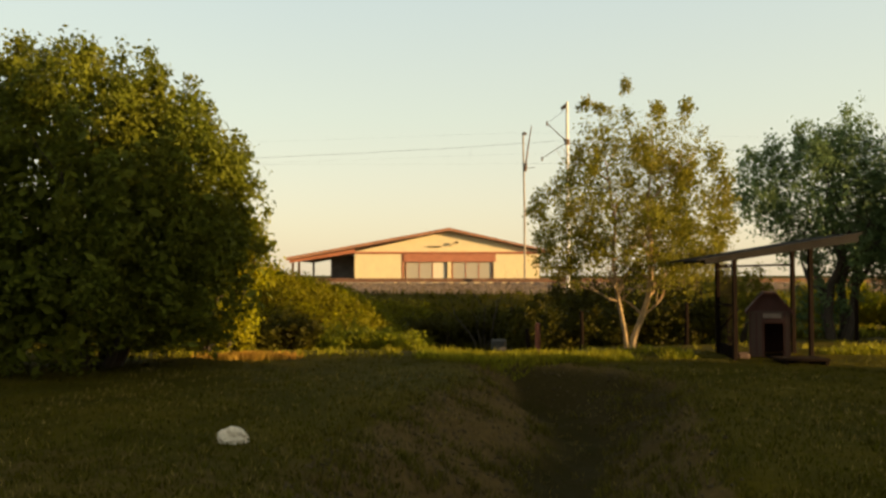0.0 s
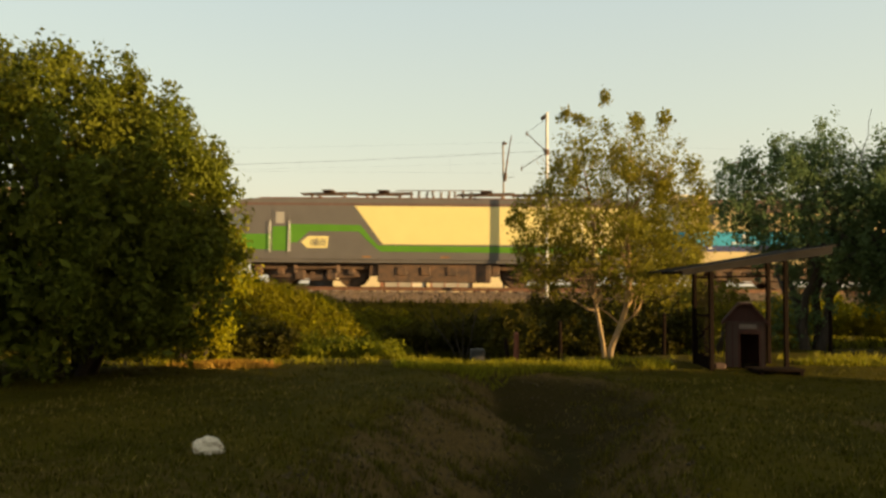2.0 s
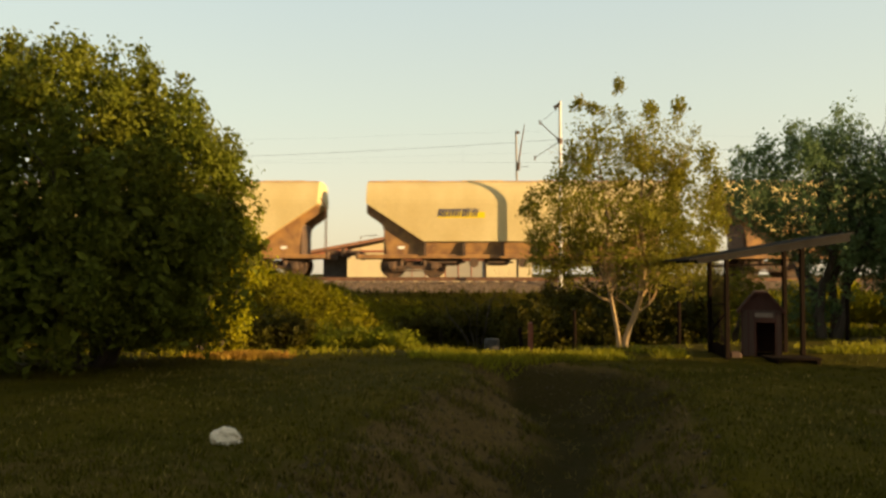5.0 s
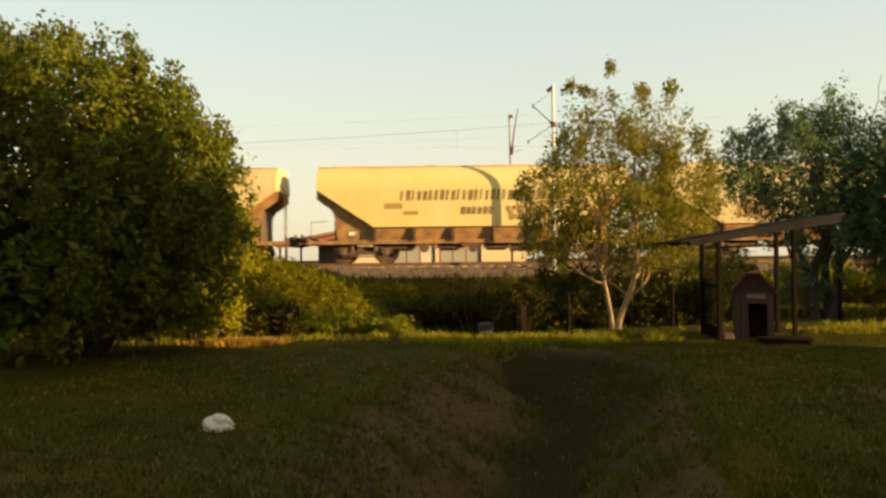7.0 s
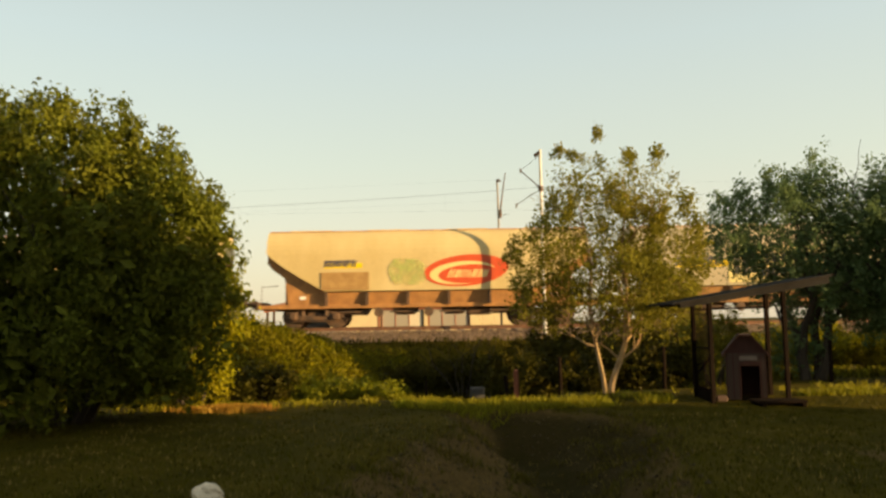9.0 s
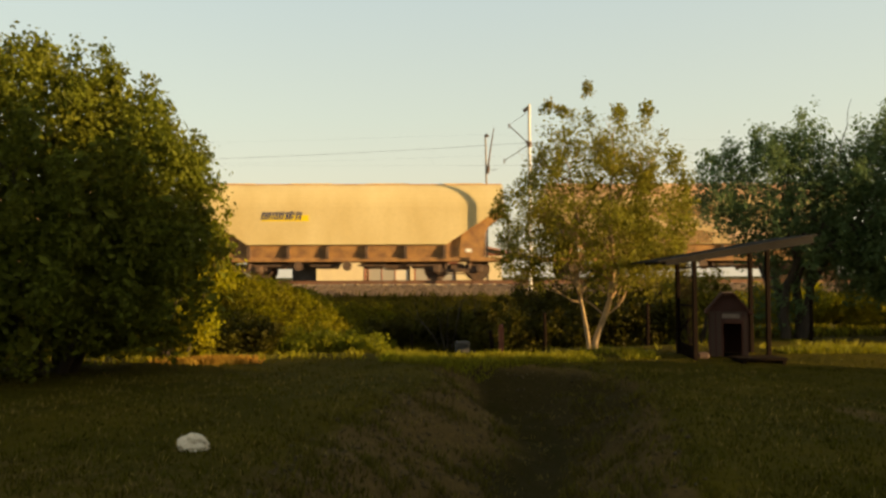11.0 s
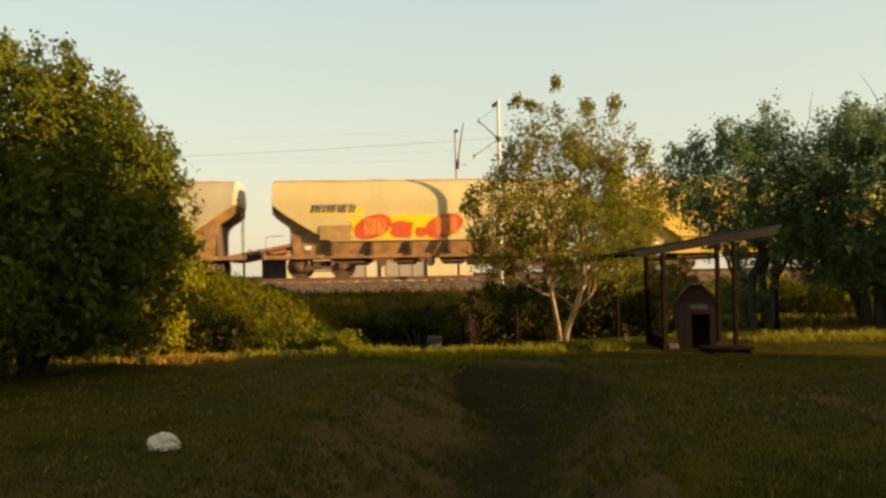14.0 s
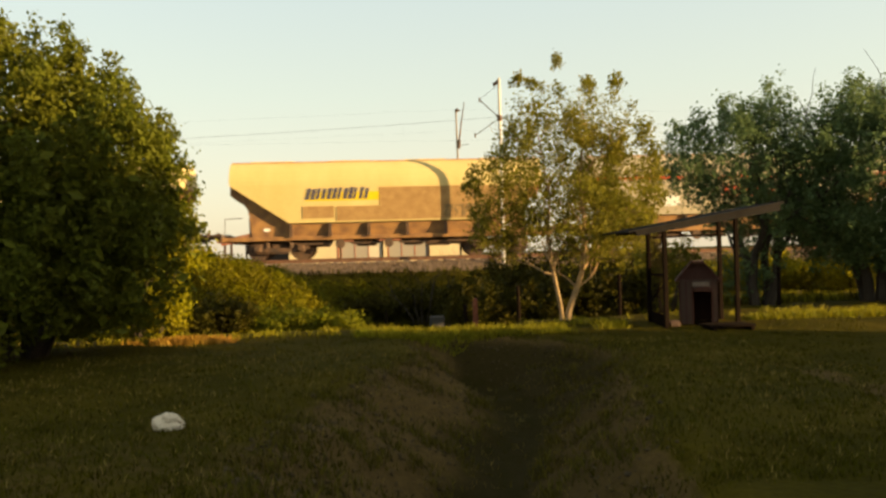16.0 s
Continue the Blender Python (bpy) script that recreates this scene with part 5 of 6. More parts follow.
        on_side({"word": "lettering", "panel": "panel", "blot": "grime", "spray": "spray_paint", "oval": "emblem", "burst": "sun_emblem"}[what], sh, m, w, lab, side, 0.004 + 0.004 * k)
    return w


def plate(x, z, w=2.1, h=0.42):
    """The yellow name plate with dark slanted lettering."""
    return [("panel", x + 0.02, z, w, h * 0.72, M_YELLOW, "yellow plate"), ("word", x, z + 0.06, (w * 0.86, 6, 0.25), h, M_INK, "dark blue slanted lettering")]


def title(x, z, w=5.5, h=0.42, n=13):
    return [("word", x, z, (w, n, 0.12), h, M_BROWNINK, "faded brown slanted lettering")]


# ---- the two locomotives ----
def pantograph(parent, x, raised, z, way=1, low=0.3):
    p = part("pantograph", Shape().box(x - 0.8, x + 0.8, -0.6, -0.54, z + low - 0.02, z + low + 0.04).box(x - 0.8, x + 0.8, 0.54, 0.6, z + low - 0.02, z + low + 0.04)
             .box(x - 0.5, x - 0.42, -0.6, 0.6, z + low - 0.02, z + low + 0.04), M_DARKSTEEL, parent)
    for a in (-0.7, 0.7):
        for y in (-0.57, 0.57):
            part("insulator", Shape().tube([(x + a, y, z), (x + a, y, z + low)], [0.08, 0.06], 8), M_DARKSTEEL, p)
    if raised:
        part("lower_arm", Shape().tube([(x - way * 0.6, 0, z + 0.36), (x + way * 0.95, 0, z + 1.05)], 0.045, 6), M_DARKSTEEL, p)
        part("upper_arm", Shape().tube([(x + way * 0.95, -0.1, z + 1.05), (x - way * 0.75, -0.35, z + 1.68)], 0.03, 6).tube([(x + way * 0.95, 0.1, z + 1.05), (x - way * 0.75, 0.35, z + 1.68)], 0.03, 6), M_DARKSTEEL, p)
        c = x - way * 0.75
        part("head", Shape().tube([(c - 0.22, -0.9, z + 1.58), (c - 0.22, -0.65, z + 1.72), (c - 0.22, 0.65, z + 1.72), (c - 0.22, 0.9, z + 1.58)], 0.022, 6)
             .tube([(c + 0.22, -0.9, z + 1.58), (c + 0.22, -0.65, z + 1.72), (c + 0.22, 0.65, z + 1.72), (c + 0.22, 0.9, z + 1.58)], 0.022, 6)
             .tube([(c - 0.24, -0.4, z + 1.69), (c + 0.24, -0.4, z + 1.69)], 0.02, 5).tube([(c - 0.24, 0.4, z + 1.69), (c + 0.24, 0.4, z + 1.69)], 0.02, 5), M_DARKSTEEL, p)
    else:
        part("folded_arm", Shape().tube([(x - 1.25, -0.3, z + low + 0.1), (x + 1.25, -0.3, z + low + 0.16)], 0.035, 6).tube([(x - 1.25, 0.3, z + low + 0.1), (x + 1.25, 0.3, z + low + 0.16)], 0.035, 6), M_DARKSTEEL, p)
        part("head", Shape().box(x - 0.25, x + 0.25, -0.85, 0.85, z + low + 0.17, z + low + 0.22, 0.01), M_DARKSTEEL, p)
    return p


def loco_gear(b, x, base):
    """Motor casings, sand boxes and brake gear that fill a locomotive's bogie."""
    for d in (-0.5, 0.5):
        part("motor_case", Shape().box(x + d * base - 0.45 * (1 if d < 0 else 0.2), x + d * base + 0.45 * (0.2 if d < 0 else 1), -0.75, 0.75, 0.3, 0.95, 0.05), M_DARKSTEEL, b)
        part("sand_box", Shape().box(x + d * base * 1.62 - 0.16, x + d * base * 1.62 + 0.16, -1.2, -0.95, 0.45, 0.98, 0.03), M_DARKSTEEL, b)
        part("brake_unit", Shape().box(x + d * base * 0.45 - 0.2, x + d * base * 0.45 + 0.2, -1.14, -1.06, 0.3, 0.8, 0.03), M_DARKSTEEL, b)
    part("bolster", Shape().box(x - base * 0.75, x + base * 0.75, -1.1, -0.98, 0.72, 1.0, 0.03), M_DARKSTEEL, b)


def blue_loco(L):
    w = thing("locomotive", "cream and blue electric locomotive with round side windows", "locomotive")
    y = -1.5
    def band(z0, z1, x0=0.32, x1=None, o=0.0):
        return Shape().prism([(x0, z0), ((x1 or L - 0.32), z0), ((x1 or L - 0.32), z1), (x0, z1)], y - o, -y + o)
    # bodyside from skirt to eaves; the cab fronts taper in plan and lean back a little
    def front(z0, z1):
        sh, ring = Shape(), []
        for z in (z0, z1):
            d = max(0.0, (z - 2.1) * 0.10)
            ring += [(d, -1.05, z), (0.72, y, z), (L - 0.72, y, z), (L - d, -1.05, z), (L - d, 1.05, z), (L - 0.72, -y, z), (0.72, -y, z), (d, 1.05, z)]
        return sh.add(ring, [tuple(range(7, -1, -1)), tuple(range(8, 16))] + [(i, (i + 1) % 8, (i + 1) % 8 + 8, i + 8) for i in range(8)])
    part("skirt", front(1.05, 1.58), M_CREAM, w)
    part("dark_band", front(1.58, 1.83), M_NAVY, w, "dark blue band")
    part("blue_band", front(1.83, 2.42), M_BLUE, w, "bright blue band")
    part("upper_body", front(2.42, 3.5), M_CREAM, w)
    part("roof", Shape().prism([(0.55, 3.5), (L - 0.55, 3.5), (L - 0.75, 3.72), (0.75, 3.72)], -1.45, 1.45).prism([(0.14, 3.5), (L - 0.14, 3.5), (L - 0.35, 3.70), (0.35, 3.70)], -1.04, 1.04).prism([(0.5, 3.72), (L - 0.5, 3.72), (L - 0.8, 3.82), (0.8, 3.82)], -1.1, 1.1), M_LOCOROOF, w, "brown roof")
    for a in (0.75, L - 0.75):
        part("headlight_box", Shape().box(a - 0.65, a + 0.65, -0.8, 0.8, 3.75, 4.05, 0.08), M_CREAM, w)
        part("headlight_lens", Shape().box(a - 0.4, a + 0.4, -0.82, -0.80, 3.82, 3.98), M_GLASS, w)
    n, g0, g1 = 8, 2.5, L - 2.5
    for k in range(n):
        a = g0 + (g1 - g0) * k / n + 0.07
        part("roof_grille", Shape().box(a, a + (g1 - g0) / n - 0.14, y - 0.012, y - 0.003, 3.22, 3.47), M_LOCOROOF, w, "dark louvre")
    for a in (3.6, 6.1, 8.9, 11.45):
        p = part("porthole", Shape().disc(a, 2.86, 0.26, y - 0.03, y - 0.003, 24), M_DARKSTEEL, w)
        part("pane", Shape().disc(a, 2.86, 0.20, y - 0.036, y - 0.031, 20), M_GLASS, p)
    for a0 in (1.0, L - 1.5):
        p = part("cab_window", Shape().box(a0, a0 + 0.66, y - 0.02, y - 0.003, 2.66, 3.16, 0.005), M_DARKSTEEL, w)
        part("pane", Shape().box(a0 + 0.05, a0 + 0.61, y - 0.028, y - 0.022, 2.71, 3.11), M_GLASS, p)
    p = part("cab_window", Shape().box(L - 2.3, L - 1.85, y - 0.02, y - 0.003, 2.66, 3.16, 0.005), M_DARKSTEEL, w)
    part("pane", Shape().box(L - 2.26, L - 1.89, y - 0.028, y - 0.022, 2.71, 3.11), M_GLASS, p)
    for a in (0.0, L):
        sgn = -1 if a == 0 else 1
        for yy in (-0.95, 0.12):
            part("windscreen", Shape().prism([(a - sgn * 0.06 + sgn * 0.012, 2.62), (a - sgn * 0.115 + sgn * 0.012, 3.25), (a - sgn * 0.14, 3.25), (a - sgn * 0.08, 2.62)], yy, yy + 0.85), M_GLASS, w)
        part("snow_plough", Shape().prism([(a + sgn * 0.15, 0.2), (a + sgn * 0.05, 0.95), (a - sgn * 0.35, 0.95), (a - sgn * 0.25, 0.35)], -1.2, 1.2), M_DARKSTEEL, w)
        buffers(w, a, sgn)
    for a in (4.75, 5.75, L - 2.45, L - 1.55):
        part("grab_rail", Shape().tube([(a, y - 0.06, 1.6), (a, y - 0.06, 3.05)], 0.028, 6), M_YELLOW if a > 1 else M_WHITE, w, "yellow grab rail")
    for q in (L - 2.36, L - 1.62):
        part("door_seam", Shape().box(q - 0.012, q + 0.012, y - 0.008, y - 0.003, 1.15, 3.2), M_NAVY, w)
    part("door_step", Shape().box(L - 2.35, L - 1.7, y - 0.05, y, 1.15, 1.22), M_DARKSTEEL, w)
    on_side("lettering", word(7.6, 2.08, 0.5, 0.16, 3, 0, 4), M_WHITE, w, "white lettering bars", y)
    on_side("lettering", word(8.4, 2.08, 1.3, 0.16, 8, 0, 5), M_WHITE, w, "white lettering bars", y)
    on_side("emblem", Shape().disc(2.95, 2.18, 0.17, -0.003, 0, 18), M_WHITE, w, "round white emblem", y)
    on_side("lettering", word(2.35, 1.9, 1.1, 0.10, 9, 0, 6), M_WHITE, w, "white lettering bars", y)
    for x in (1.4, 6.6, L - 6.4, L - 1.2):
        on_side("marker", Shape().box(x, x + 0.13, -0.003, 0, 1.68, 1.78), M_WHITE, w, "small pale plate", y)
    part("underframe", Shape().box(0.1, L - 0.1, -1.35, 1.35, 0.95, 1.05, 0.01), M_DARKSTEEL, w)
    part("transformer", Shape().box(L * 0.40, L * 0.60, -1.25, 1.25, 0.35, 0.95, 0.04), M_DARKSTEEL, w)
    part("air_tank", Shape().tube([(L * 0.605, -0.9, 0.72), (L * 0.605 + 1.0, -0.9, 0.72)], 0.2, 10), M_CREAM, w)
    for x in (3.3, L - 3.3):
        b = bogie(w, x, 2.7, 0.62)
        part("step", Shape().box(x - 0.3, x + 0.3, -1.2, -1.06, 0.25, 0.3), M_DARKSTEEL, b)
        loco_gear(b, x, 2.7)
    pantograph(w, 4.0, True, 3.84, 1)
    pantograph(w, L - 4.6, False, 3.84)
    for k, (x, r, h) in enumerate(((6.1, 0.08, 0.35), (6.9, 0.2, 0.5), (7.6, 0.1, 0.42), (8.1, 0.07, 0.4), (8.6, 0.11, 0.5), (9.6, 0.08, 0.42))):
        part("roof_insulator", Shape().tube([(x, -0.3, 3.82), (x, -0.3, 3.82 + h)], [r, r * 0.8], 9), M_DARKSTEEL, w)
    part("busbar", Shape().tube([(4.8, -0.3, 4.26), (10.2, -0.3, 4.28)], 0.018, 5).box(9.0, 9.7, -0.45, -0.15, 4.16, 4.24, 0.01), M_DARKSTEEL, w)
    part("horn", Shape().tube([(L - 2.6, -0.4, 4.0), (L - 1.9, -0.4, 4.02)], [0.05, 0.11], 8), M_DARKSTEEL, w)
    return w


def green_loco(L):
    w = thing("locomotive", "dark grey modern electric locomotive with green band and cream panel", "locomotive")
    y = -1.5
    nose = [(0.12, 1.15), (0.04, 1.75), (0.0, 2.38), (0.38, 3.05), (0.74, 3.50), (1.05, 3.66), (1.6, 3.70)]
    outline = nose + [(L - x, z) for x, z in reversed(nose)]
    part("body", Shape().prism(outline, y, -y), M_GREY, w, "dark grey body with raked cab fronts")
    part("roof_fairing", Shape().prism([(1.5, 3.705), (L - 1.5, 3.705), (L - 1.9, 3.79), (1.9, 3.79)], -1.2, 1.2), M_LOCOROOF, w)
    def flat(pts, o):
        return Shape().prism(pts, -o, 0.0)
    on_side("panel", flat([(7.05, 1.79), (L - 1.17, 1.79), (L - 0.45, 2.47), (L - 0.99, 3.40), (5.86, 3.40)], 0.004), M_PANEL, w, "large cream side panel", y)
    on_side("green_band", flat([(0.42, 1.55), (2.35, 1.55), (2.35, 2.2), (0.42, 2.2)], 0.004), M_GREEN, w, "bright green band", y)
    on_side("green_band", flat([(3.1, 1.85), (3.45, 1.85), (3.95, 2.32), (6.05, 2.32), (6.4, 1.95), (6.95, 1.48), (L - 1.0, 1.45), (L - 0.75, 1.62), (L - 0.75, 1.68), (6.85, 1.74), (6.1, 2.60), (3.1, 2.62)], 0.003), M_GREEN, w, "bright green band", y)
    on_side("emblem", flat([(3.62, 1.86), (3.87, 1.62), (4.72, 1.62), (4.77, 2.12), (3.92, 2.12)], 0.008), M_PANEL, w, "pale arrow-shaped emblem", y)
    on_side("lettering", word(4.02, 1.7, 0.66, 0.34, 3, 0.05, 2), M_GREY, w, "dark lettering bars", y, 0.013)
    on_side("grille", flat([(1.0, 3.42), (L - 1.0, 3.42), (L - 1.15, 3.52), (1.15, 3.52)], 0.006), M_LOCOROOF, w, "brown upper band", y)
    for a in (2.42, L - 2.95):
        d = on_side("cab_door", flat([(a, 1.3), (a + 0.62, 1.3), (a + 0.62, 3.25), (a, 3.25)], 0.008), M_GREY if a < 5 else M_PANEL, w, "", y)
        if a < 5:
            part("green_band", Shape().box(a, a + 0.62, -0.013, -0.009, 1.5, 2.52), M_GREEN, d, "bright green lower half")
        part("pane", Shape().box(a + 0.10, a + 0.52, -0.016, -0.009, 2.60, 3.18), M_GREY, d, "dark window rim")
        # pale pane: the lit reflection in the door window put into its colour
        part("pane", Shape().box(a + 0.14, a + 0.48, -0.022, -0.017, 2.65, 3.13), M_PANE, d)
        for q in (a - 0.02, a + 0.63):
            part("door_seam", Shape().box(q, q + 0.012, -0.009, -0.001, 1.3, 3.25), M_GREY, d)
        for q in (a - 0.1, a + 0.72):
            part("grab_rail", Shape().tube([(q, y - 0.06, 1.45), (q, y - 0.06, 2.75)], 0.015, 6), M_WHITE, w, "pale grab rail")
    for a, sgn in ((0.0, -1), (L, 1)):
        pts = [(a - sgn * 0.03, 2.44), (a - sgn * 0.38, 3.04), (a - sgn * 0.46, 3.04), (a - sgn * 0.11, 2.44)]
        pts = [(x + sgn * 0.02, z) for x, z in pts]
        part("windscreen", Shape().prism(pts, -1.2, 1.2), M_GLASS, w)
        if a == 0:
            part("side_glass", Shape().prism([(0.35, 2.5), (1.2, 2.5), (1.22, 3.02), (0.70, 3.02)], y - 0.008, y - 0.0035), M_GLASS, w)
        part("headlight", Shape().box(min(a, a + sgn * 0.02), max(a, a + sgn * 0.02), -1.2, -0.8, 1.55, 1.72).box(min(a, a + sgn * 0.02), max(a, a + sgn * 0.02), 0.8, 1.2, 1.55, 1.72), M_WHITE, w)
        part("snow_plough", Shape().prism([(a + sgn * 0.1, 0.2), (a + sgn * 0.05, 0.9), (a - sgn * 0.4, 0.9), (a - sgn * 0.3, 0.3)], -1.2, 1.2), M_DARKSTEEL, w)
        buffers(w, a, sgn)
    part("lower_skirt", Shape().box(0.3, L - 0.3, -1.46, 1.46, 1.0, 1.15, 0.02), M_GREY, w)
    part("frame_beam", Shape().box(1.3, L - 1.3, -0.62, 0.62, 0.5, 1.0, 0.03), M_DARKSTEEL, w)
    part("equipment_box", Shape().box(L * 0.37, L * 0.63, -1.3, 1.3, 0.2, 1.0, 0.04), M_DARKSTEEL, w)
    for x in (L * 0.415, L * 0.47, L * 0.53):
        part("side_valve", Shape().box(x, x + 0.4, -1.36, -1.31, 0.5, 0.85, 0.02), M_DARKSTEEL, w)
    for x in (4.2, L - 4.2):
        b = bogie(w, x, 3.0, 0.62)
        loco_gear(b, x, 3.0)
        part("damper", Shape().tube([(x - 0.9, -1.18, 0.75), (x + 0.9, -1.18, 0.82)], 0.06, 8), M_DARKSTEEL, b)
        for q in (-1.5, 1.5):
            part("coil_spring", Shape().tube([(x + q * 0.6, -1.1, 0.6), (x + q * 0.6, -1.1, 0.98)], 0.12, 10), M_DARKSTEEL, b)
    for x in (4.6, 7.0, L - 7.0, L - 4.6):
        pantograph(w, x, False, 3.79, 1, 0.16)
    for k in range(9):
        x = 8.2 + 0.32 * k
        part("roof_insulator", Shape().tube([(x, -0.4, 3.79), (x + 0.05 * (k % 3 - 1), -0.4, 4.15 + 0.05 * (k % 2))], [0.06, 0.045], 7), M_DARKSTEEL, w)
    part("busbar", Shape().tube([(7.5, -0.4, 4.19), (11.4, -0.4, 4.21)], 0.02, 5), M_DARKSTEEL, w)
    for x in (6.2, 9.5, 13.4):
        on_side("marker", Shape().box(x, x + 0.35, -0.003, 0, 1.22, 1.3), M_RUSTFRAME, w, "", y, 0.006)
    return w


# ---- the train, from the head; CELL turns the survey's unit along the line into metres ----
CELL, ZERO = 0.07164, 3.43
TRAIN = []


def couple(ob, left):
    TRAIN.append((ob, left))


couple(blue_loco(14.75), -519)
couple(green_loco(18.45), -789)
PANEL = lambda x, z, a, b, m, lab: ("panel", x, z, a, b, m, lab)
BLOT = lambda x, z, a, b, m=M_GRIME, lab="brown grime": ("blot", x, z, a, b, m, lab)
SPRAY = lambda x, z, a, b, m, lab="sprayed strokes": ("spray", x, z, a, b, m, lab)
couple(wagon(13.6, "barrel", "tan", [BLOT(6.8, 1.75, 11.6, 0.75, M_GRIME, "brown grime along the lower side")] + plate(1.85, 2.38) + title(4.2, 2.62, 6.0, 0.48) + [SPRAY(4.6, 1.6, 3.6, 0.5, M_DIRT, "faded scribble"), BLOT(11.75, 2.95, 1.0, 0.6, M_INK, "dark brown map shape"), BLOT(11.55, 2.35, 0.45, 0.8, M_INK, "dark brown map shape"), BLOT(2.2, 1.75, 2.2, 0.7)],
             label="tan barrel-sided grain hopper wagon with grimy lower side"), -999)
couple(wagon(13.4, "ribbed", "tan", plate(3.4, 2.45, 2.3, 0.42) + title(6.9, 2.4, 2.9, 0.46, 5) + [SPRAY(3.6, 1.62, 3.2, 0.5, M_DIRT, "faded scribble"), ("burst", 11.1, 1.95, 0.85, 0.6, M_YELLOW, "yellow sunburst shape"), BLOT(10.4, 2.2, 1.7, 1.1, M_GRIME, "faded brown disc"), BLOT(9.6, 2.9, 0.6, 0.5, M_DIRT, "small brown patch"),
             PANEL(3.2, 2.25, 6.2, 0.05, M_DIRT, "brown line"), BLOT(4.2, 2.0, 1.9, 0.5)], label="rusty-topped tan grain hopper wagon with yellow sunburst"), -1211)
couple(wagon(13.1, "ribbed", "yellow", plate(2.3, 2.62, 1.8, 0.32) + [PANEL(2.2, 1.58, 1.65, 0.75, M_DIRT, "brown data panel"), SPRAY(4.1, 1.6, 3.7, 0.8, M_BROWNINK, "brown sprayed block letters")], label="pale yellow grain hopper wagon with brown spray paint"), -1420)
couple(wagon(13.2, "ribbed", "cream", plate(3.0, 2.5, 2.0, 0.36), label="cream grain hopper wagon"), -1633)
couple(wagon(13.2, "ribbed", "cream", title(4.2, 2.55, 5.0, 0.4), label="cream grain hopper wagon with faded lettering"), -1846)
couple(wagon(13.2, "curved", "cream", title(4.2, 2.6, 5.2, 0.4) + [PANEL(3.0, 1.75, 1.4, 0.6, M_DIRT, "brown data panel"), PANEL(6.3, 1.75, 1.6, 0.65, M_DIRT, "brown data panel")], label="cream grain hopper wagon with two brown panels"), -2058)
couple(wagon(13.2, "ribbed", "yellow", title(3.55, 2.62, 6.2, 0.46) + [("word", 6.1, 2.02, (1.4, 3, 0.1), 0.34, M_BROWNINK, "faded brown lettering"), PANEL(2.9, 2.28, 0.75, 0.24, M_DIRT, "small brown plate"), PANEL(3.7, 2.02, 0.6, 0.16, M_DIRT, "small brown plate"), SPRAY(8.0, 1.75, 1.7, 0.6, M_DIRT, "faded scribble")],
             label="pale yellow grain hopper wagon with faded brown lettering"), -2263)
couple(wagon(13.0, "ribbed", "cream", plate(2.6, 2.62, 2.1, 0.36) + [PANEL(2.6, 1.6, 1.2, 0.8, M_DIRT, "brown data panel"), PANEL(3.9, 2.35, 7.2, 0.25, M_DIRT, "long brown patch"), SPRAY(3.9, 1.58, 7.0, 0.75, M_BROWNINK, "brown sprayed block letters")], label="cream grain hopper wagon with brown spray paint"), -2468)
couple(wagon(13.0, "ribbed", "grey", plate(1.75, 2.3, 2.3, 0.42) + [PANEL(4.0, 1.62, 5.1, 1.5, M_PANEL, "cream board"), ("word", 5.4, 2.45, (3.5, 8, 0), 0.44, M_INK, "dark block lettering"), ("word", 5.4, 1.85, (3.5, 8, 0), 0.44, M_INK, "dark block lettering"),
             PANEL(4.25, 2.0, 0.25, 0.85, M_GREY, "dark emblem bar"), PANEL(4.6, 2.0, 0.25, 0.85, M_GREY, "dark emblem bar"), PANEL(4.95, 2.0, 0.25, 0.85, M_GREY, "dark emblem bar")], label="grey-cream grain hopper wagon with a cream lettered board"), -2676)
couple(wagon(13.6, "curved", "cream", plate(2.4, 2.48, 1.6, 0.30) + [("oval", 8.4, 2.32, 3.5, 1.35, M_RED, "red oval emblem"), ("oval", 8.25, 2.22, 2.75, 0.98, M_PANEL, "cream ring of the emblem"), ("oval", 8.5, 2.17, 2.5, 0.8, M_RED, "red field of the emblem"), ("word", 7.6, 2.02, (1.7, 6, 0.45), 0.36, M_PANEL, "cream flowing lettering"), BLOT(5.9, 2.3, 1.8, 1.3, M_PALEGREEN, "pale green patch"), PANEL(2.3, 1.56, 2.0, 0.75, M_DIRT, "brown data panel")],
             low=material("orange_rust_steel", (0.42, 0.20, 0.07), rough=0.8, scale=2.5, amount=0.4, tint=(0.28, 0.13, 0.05)), label="cream grain hopper wagon with a red oval emblem"), -2892)
couple(wagon(13.1, "curved", "cream", [PANEL(0.3, 3.05, 12.5, 0.1, M_ORANGE, "orange line"), ("word", 4.9, 2.2, (4.4, 6, 0), 0.55, M_DIRT, "brown lettering bars"), PANEL(2.9, 2.3, 1.0, 0.5, M_INK, "dark frame"), PANEL(3.05, 2.4, 0.7, 0.3, M_PANEL, "pale plate"), SPRAY(4.6, 1.58, 5.0, 0.55, M_ORANGE, "orange sprayed strokes")],
             label="cream grain hopper wagon with an orange line and spray paint"), -3104)
couple(wagon(13.3, "curved", "tan", [BLOT(9.5, 1.85, 4.0, 0.6, M_PINK, "pale pink patch"), BLOT(5.0, 1.8, 5.0, 0.7), SPRAY(2.8, 2.0, 7.0, 0.75, M_PINK, "pale pink sprayed letters"), BLOT(6, 2.9, 9, 0.5)], label="rusty-topped tan grain hopper wagon with pink spray paint"), -3325)
couple(wagon(13.2, "ribbed", "cream", plate(3.0, 2.5, 2.0, 0.36), label="cream grain hopper wagon"), -3535)
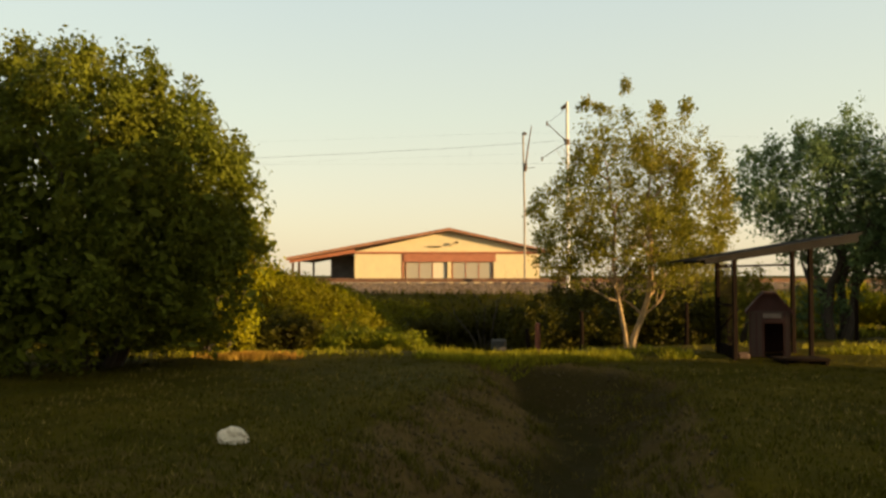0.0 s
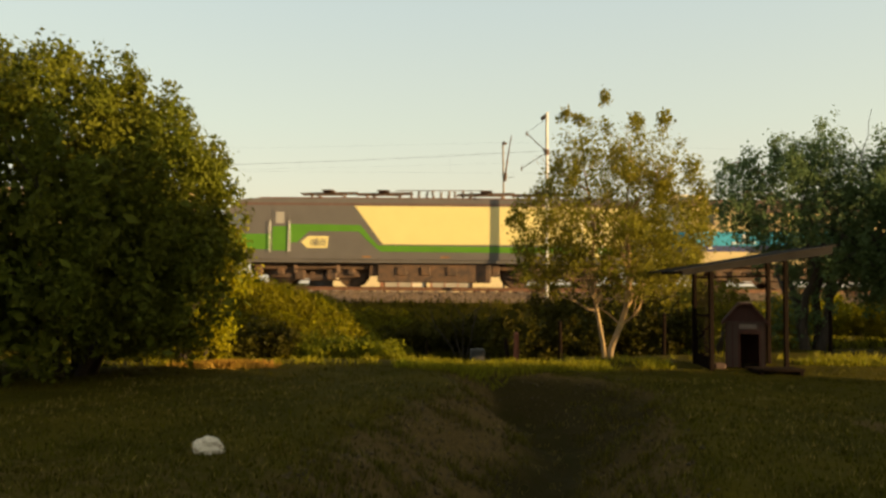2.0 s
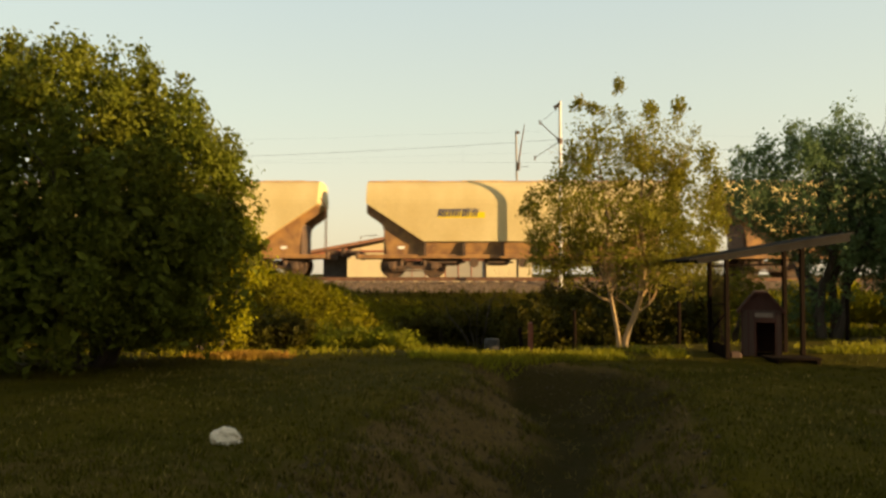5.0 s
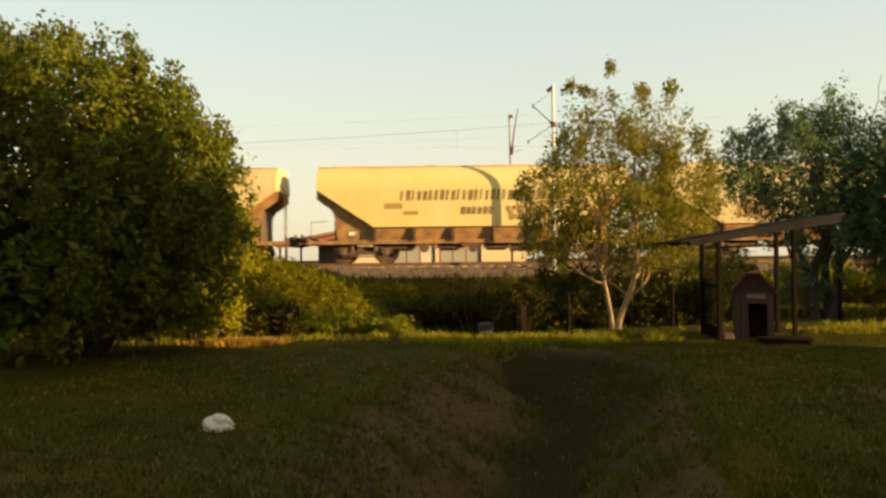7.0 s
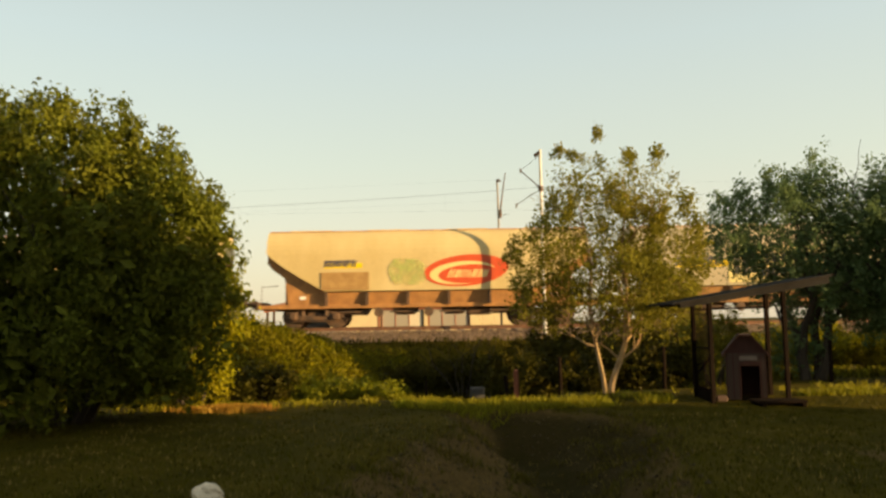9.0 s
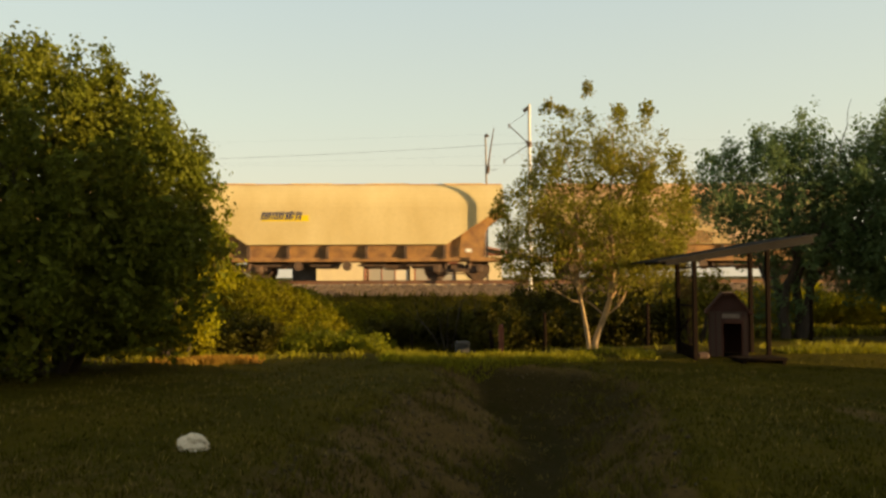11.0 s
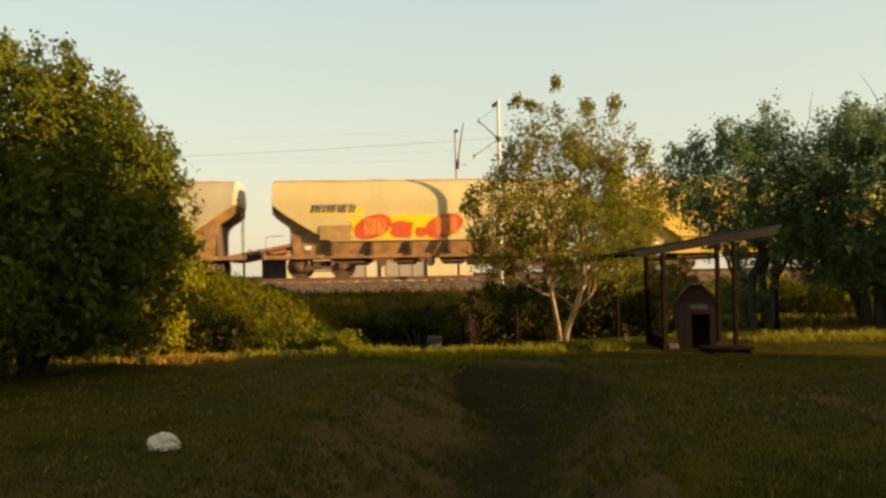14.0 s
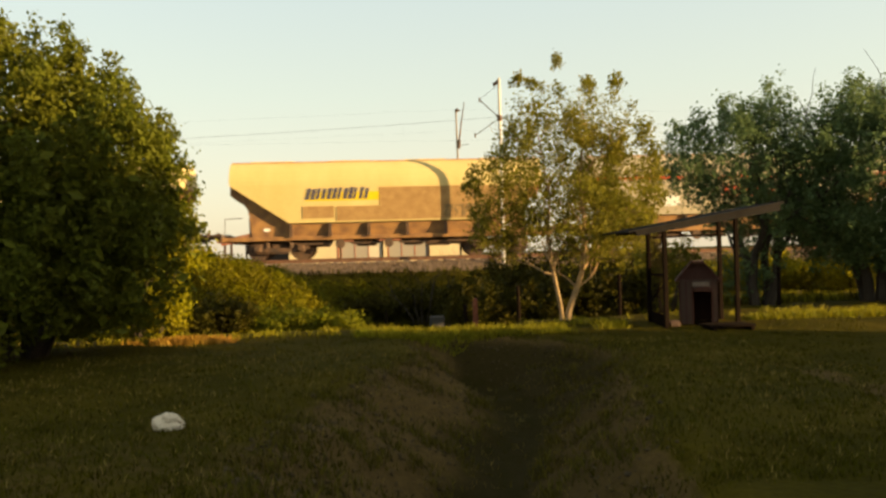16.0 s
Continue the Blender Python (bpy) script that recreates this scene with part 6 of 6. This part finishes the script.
couple(wagon(13.2, "ribbed", "rust", [SPRAY(3.5, 1.8, 6.0, 0.7, M_BROWNINK)], label="rusty brown grain hopper wagon"), -3744)
couple(wagon(13.6, "barrel", "yellow", [BLOT(6.8, 1.85, 13.4, 0.9, M_GRIME, "brown grime along the lower side")] + plate(0.95, 2.75, 1.85, 0.34) + [PANEL(1.0, 1.72, 1.6, 0.65, M_DIRT, "brown data panel"), BLOT(4.4, 1.95, 3.6, 0.95, M_PINK, "faded pink patch"), SPRAY(7.1, 1.6, 2.0, 0.8, M_BROWNINK, "faded grey-brown strokes"), SPRAY(9.3, 1.55, 2.0, 0.7, M_DIRT, "brown strokes")],
             label="pale yellow barrel-sided grain hopper wagon with faded paint"), -3954)
couple(wagon(13.6, "ribbed", "bright", plate(2.6, 2.5, 1.7, 0.34) + [BLOT(6.3, 1.95, 7.5, 0.7, M_PALEGREEN, "pale green spray fill"), SPRAY(3.0, 1.6, 2.6, 0.8, M_INK, "dark blue sprayed strokes"), BLOT(7.2, 1.9, 1.6, 0.55, M_GREY, "dark grey sprayed patch"), BLOT(9.1, 1.95, 1.1, 0.5, M_NAVY, "dark blue sprayed patch"), SPRAY(5.8, 1.65, 4.2, 0.7, M_PALEGREEN, "pale green sprayed strokes")],
             label="bright yellow grain hopper wagon with colourful spray paint"), -4170)
couple(wagon(13.2, "curved", "cream", plate(1.6, 2.65, 2.2, 0.36) + [BLOT(5.6, 2.1, 5.6, 1.15, M_YELLOW, "yellow sprayed ground"), ("oval", 4.2, 2.1, 1.5, 1.05, M_RED, "red sprayed disc"), BLOT(5.4, 1.98, 1.1, 0.8, M_RED, "red sprayed patch"), BLOT(6.2, 1.85, 0.5, 0.5, M_RED, "red sprayed patch"), ("oval", 7.2, 2.1, 1.5, 1.05, M_RED, "red sprayed disc"), SPRAY(3.8, 1.75, 0.9, 0.7, M_ORANGE, "orange strokes"), SPRAY(6.8, 1.75, 0.9, 0.7, M_ORANGE, "orange strokes"), PANEL(2.0, 1.58, 1.3, 0.6, M_DIRT, "brown data panel")],
             label="cream grain hopper wagon with red sprayed discs"), -4378)
couple(wagon(13.2, "ribbed", "grey", title(4.0, 2.45, 6.0, 0.44) + [BLOT(3.6, 1.75, 2.0, 0.4, M_WHITE, "pale scuffed patch")], label="grey-cream grain hopper wagon with faded lettering"), -4584)
couple(wagon(13.5, "ribbed", "grey", [PANEL(0.3, 3.02, 12.8, 0.12, M_RED, "red line"), ("word", 5.8, 2.2, (4.2, 6, 0), 0.6, M_RED, "red lettering bars"), BLOT(3.5, 2.1, 0.9, 0.5, M_WHITE, "pale emblem")], label="grey grain hopper wagon with a red line and lettering"), -4798)
couple(wagon(13.1, "ribbed", "yellow", plate(3.1, 2.42, 3.1, 0.5) + [PANEL(6.2, 2.0, 6.0, 0.95, M_DIRT, "large brown patch"), PANEL(4.4, 1.58, 7.5, 0.6, M_DIRT, "large brown patch"), PANEL(3.0, 1.7, 1.3, 0.5, M_DIRT, "brown data panel"), SPRAY(8.8, 1.65, 2.0, 0.5, M_BROWNINK, "brown strokes")],
             label="pale yellow grain hopper wagon with a large brown patch"), -5009)
couple(wagon(13.2, "ribbed", "cream", plate(3.0, 2.5, 2.0, 0.36), label="cream grain hopper wagon"), -5221)


def along(t):
    """Survey units that the train has gone at t seconds: it slows a trifle over the first four seconds."""
    return 303.0 * t + 7.0 * min(t, 4.0)


def motions():
    left_end = {}
    for ob, left in TRAIN:
        walk(ob, [(t, LINE @ pose((left + along(t)) * CELL + ZERO, 0, 0)) for t in (0, 1, 2, 3, 4, 6, 8, 10, 12, 14, 16)])
        left_end[ob] = left
    # the wheels turn as they roll, while they are on the stretch before the lawn
    for w, x, r in WHEELS:
        left = left_end[w.parent.parent]
        rows, turn, last = [(0.0, pose(x, 0, r))], 0.0, None
        for k in range(1, 16 * FPS):
            t = k / FPS
            at = (left + along(t)) * CELL + ZERO + x
            if -11 < at < 18:
                if last is None:
                    rows.append((t - 1 / FPS, pose(x, 0, r))) if k > 1 else None
                else:
                    turn += math.degrees((at - last) / r)
                rows.append((t, pose(x, 0, r, 0, turn, 0)))
                last = at
        rows.append((16.0, pose(x, 0, r, 0, turn, 0)))
        walk(w, rows)


motions()
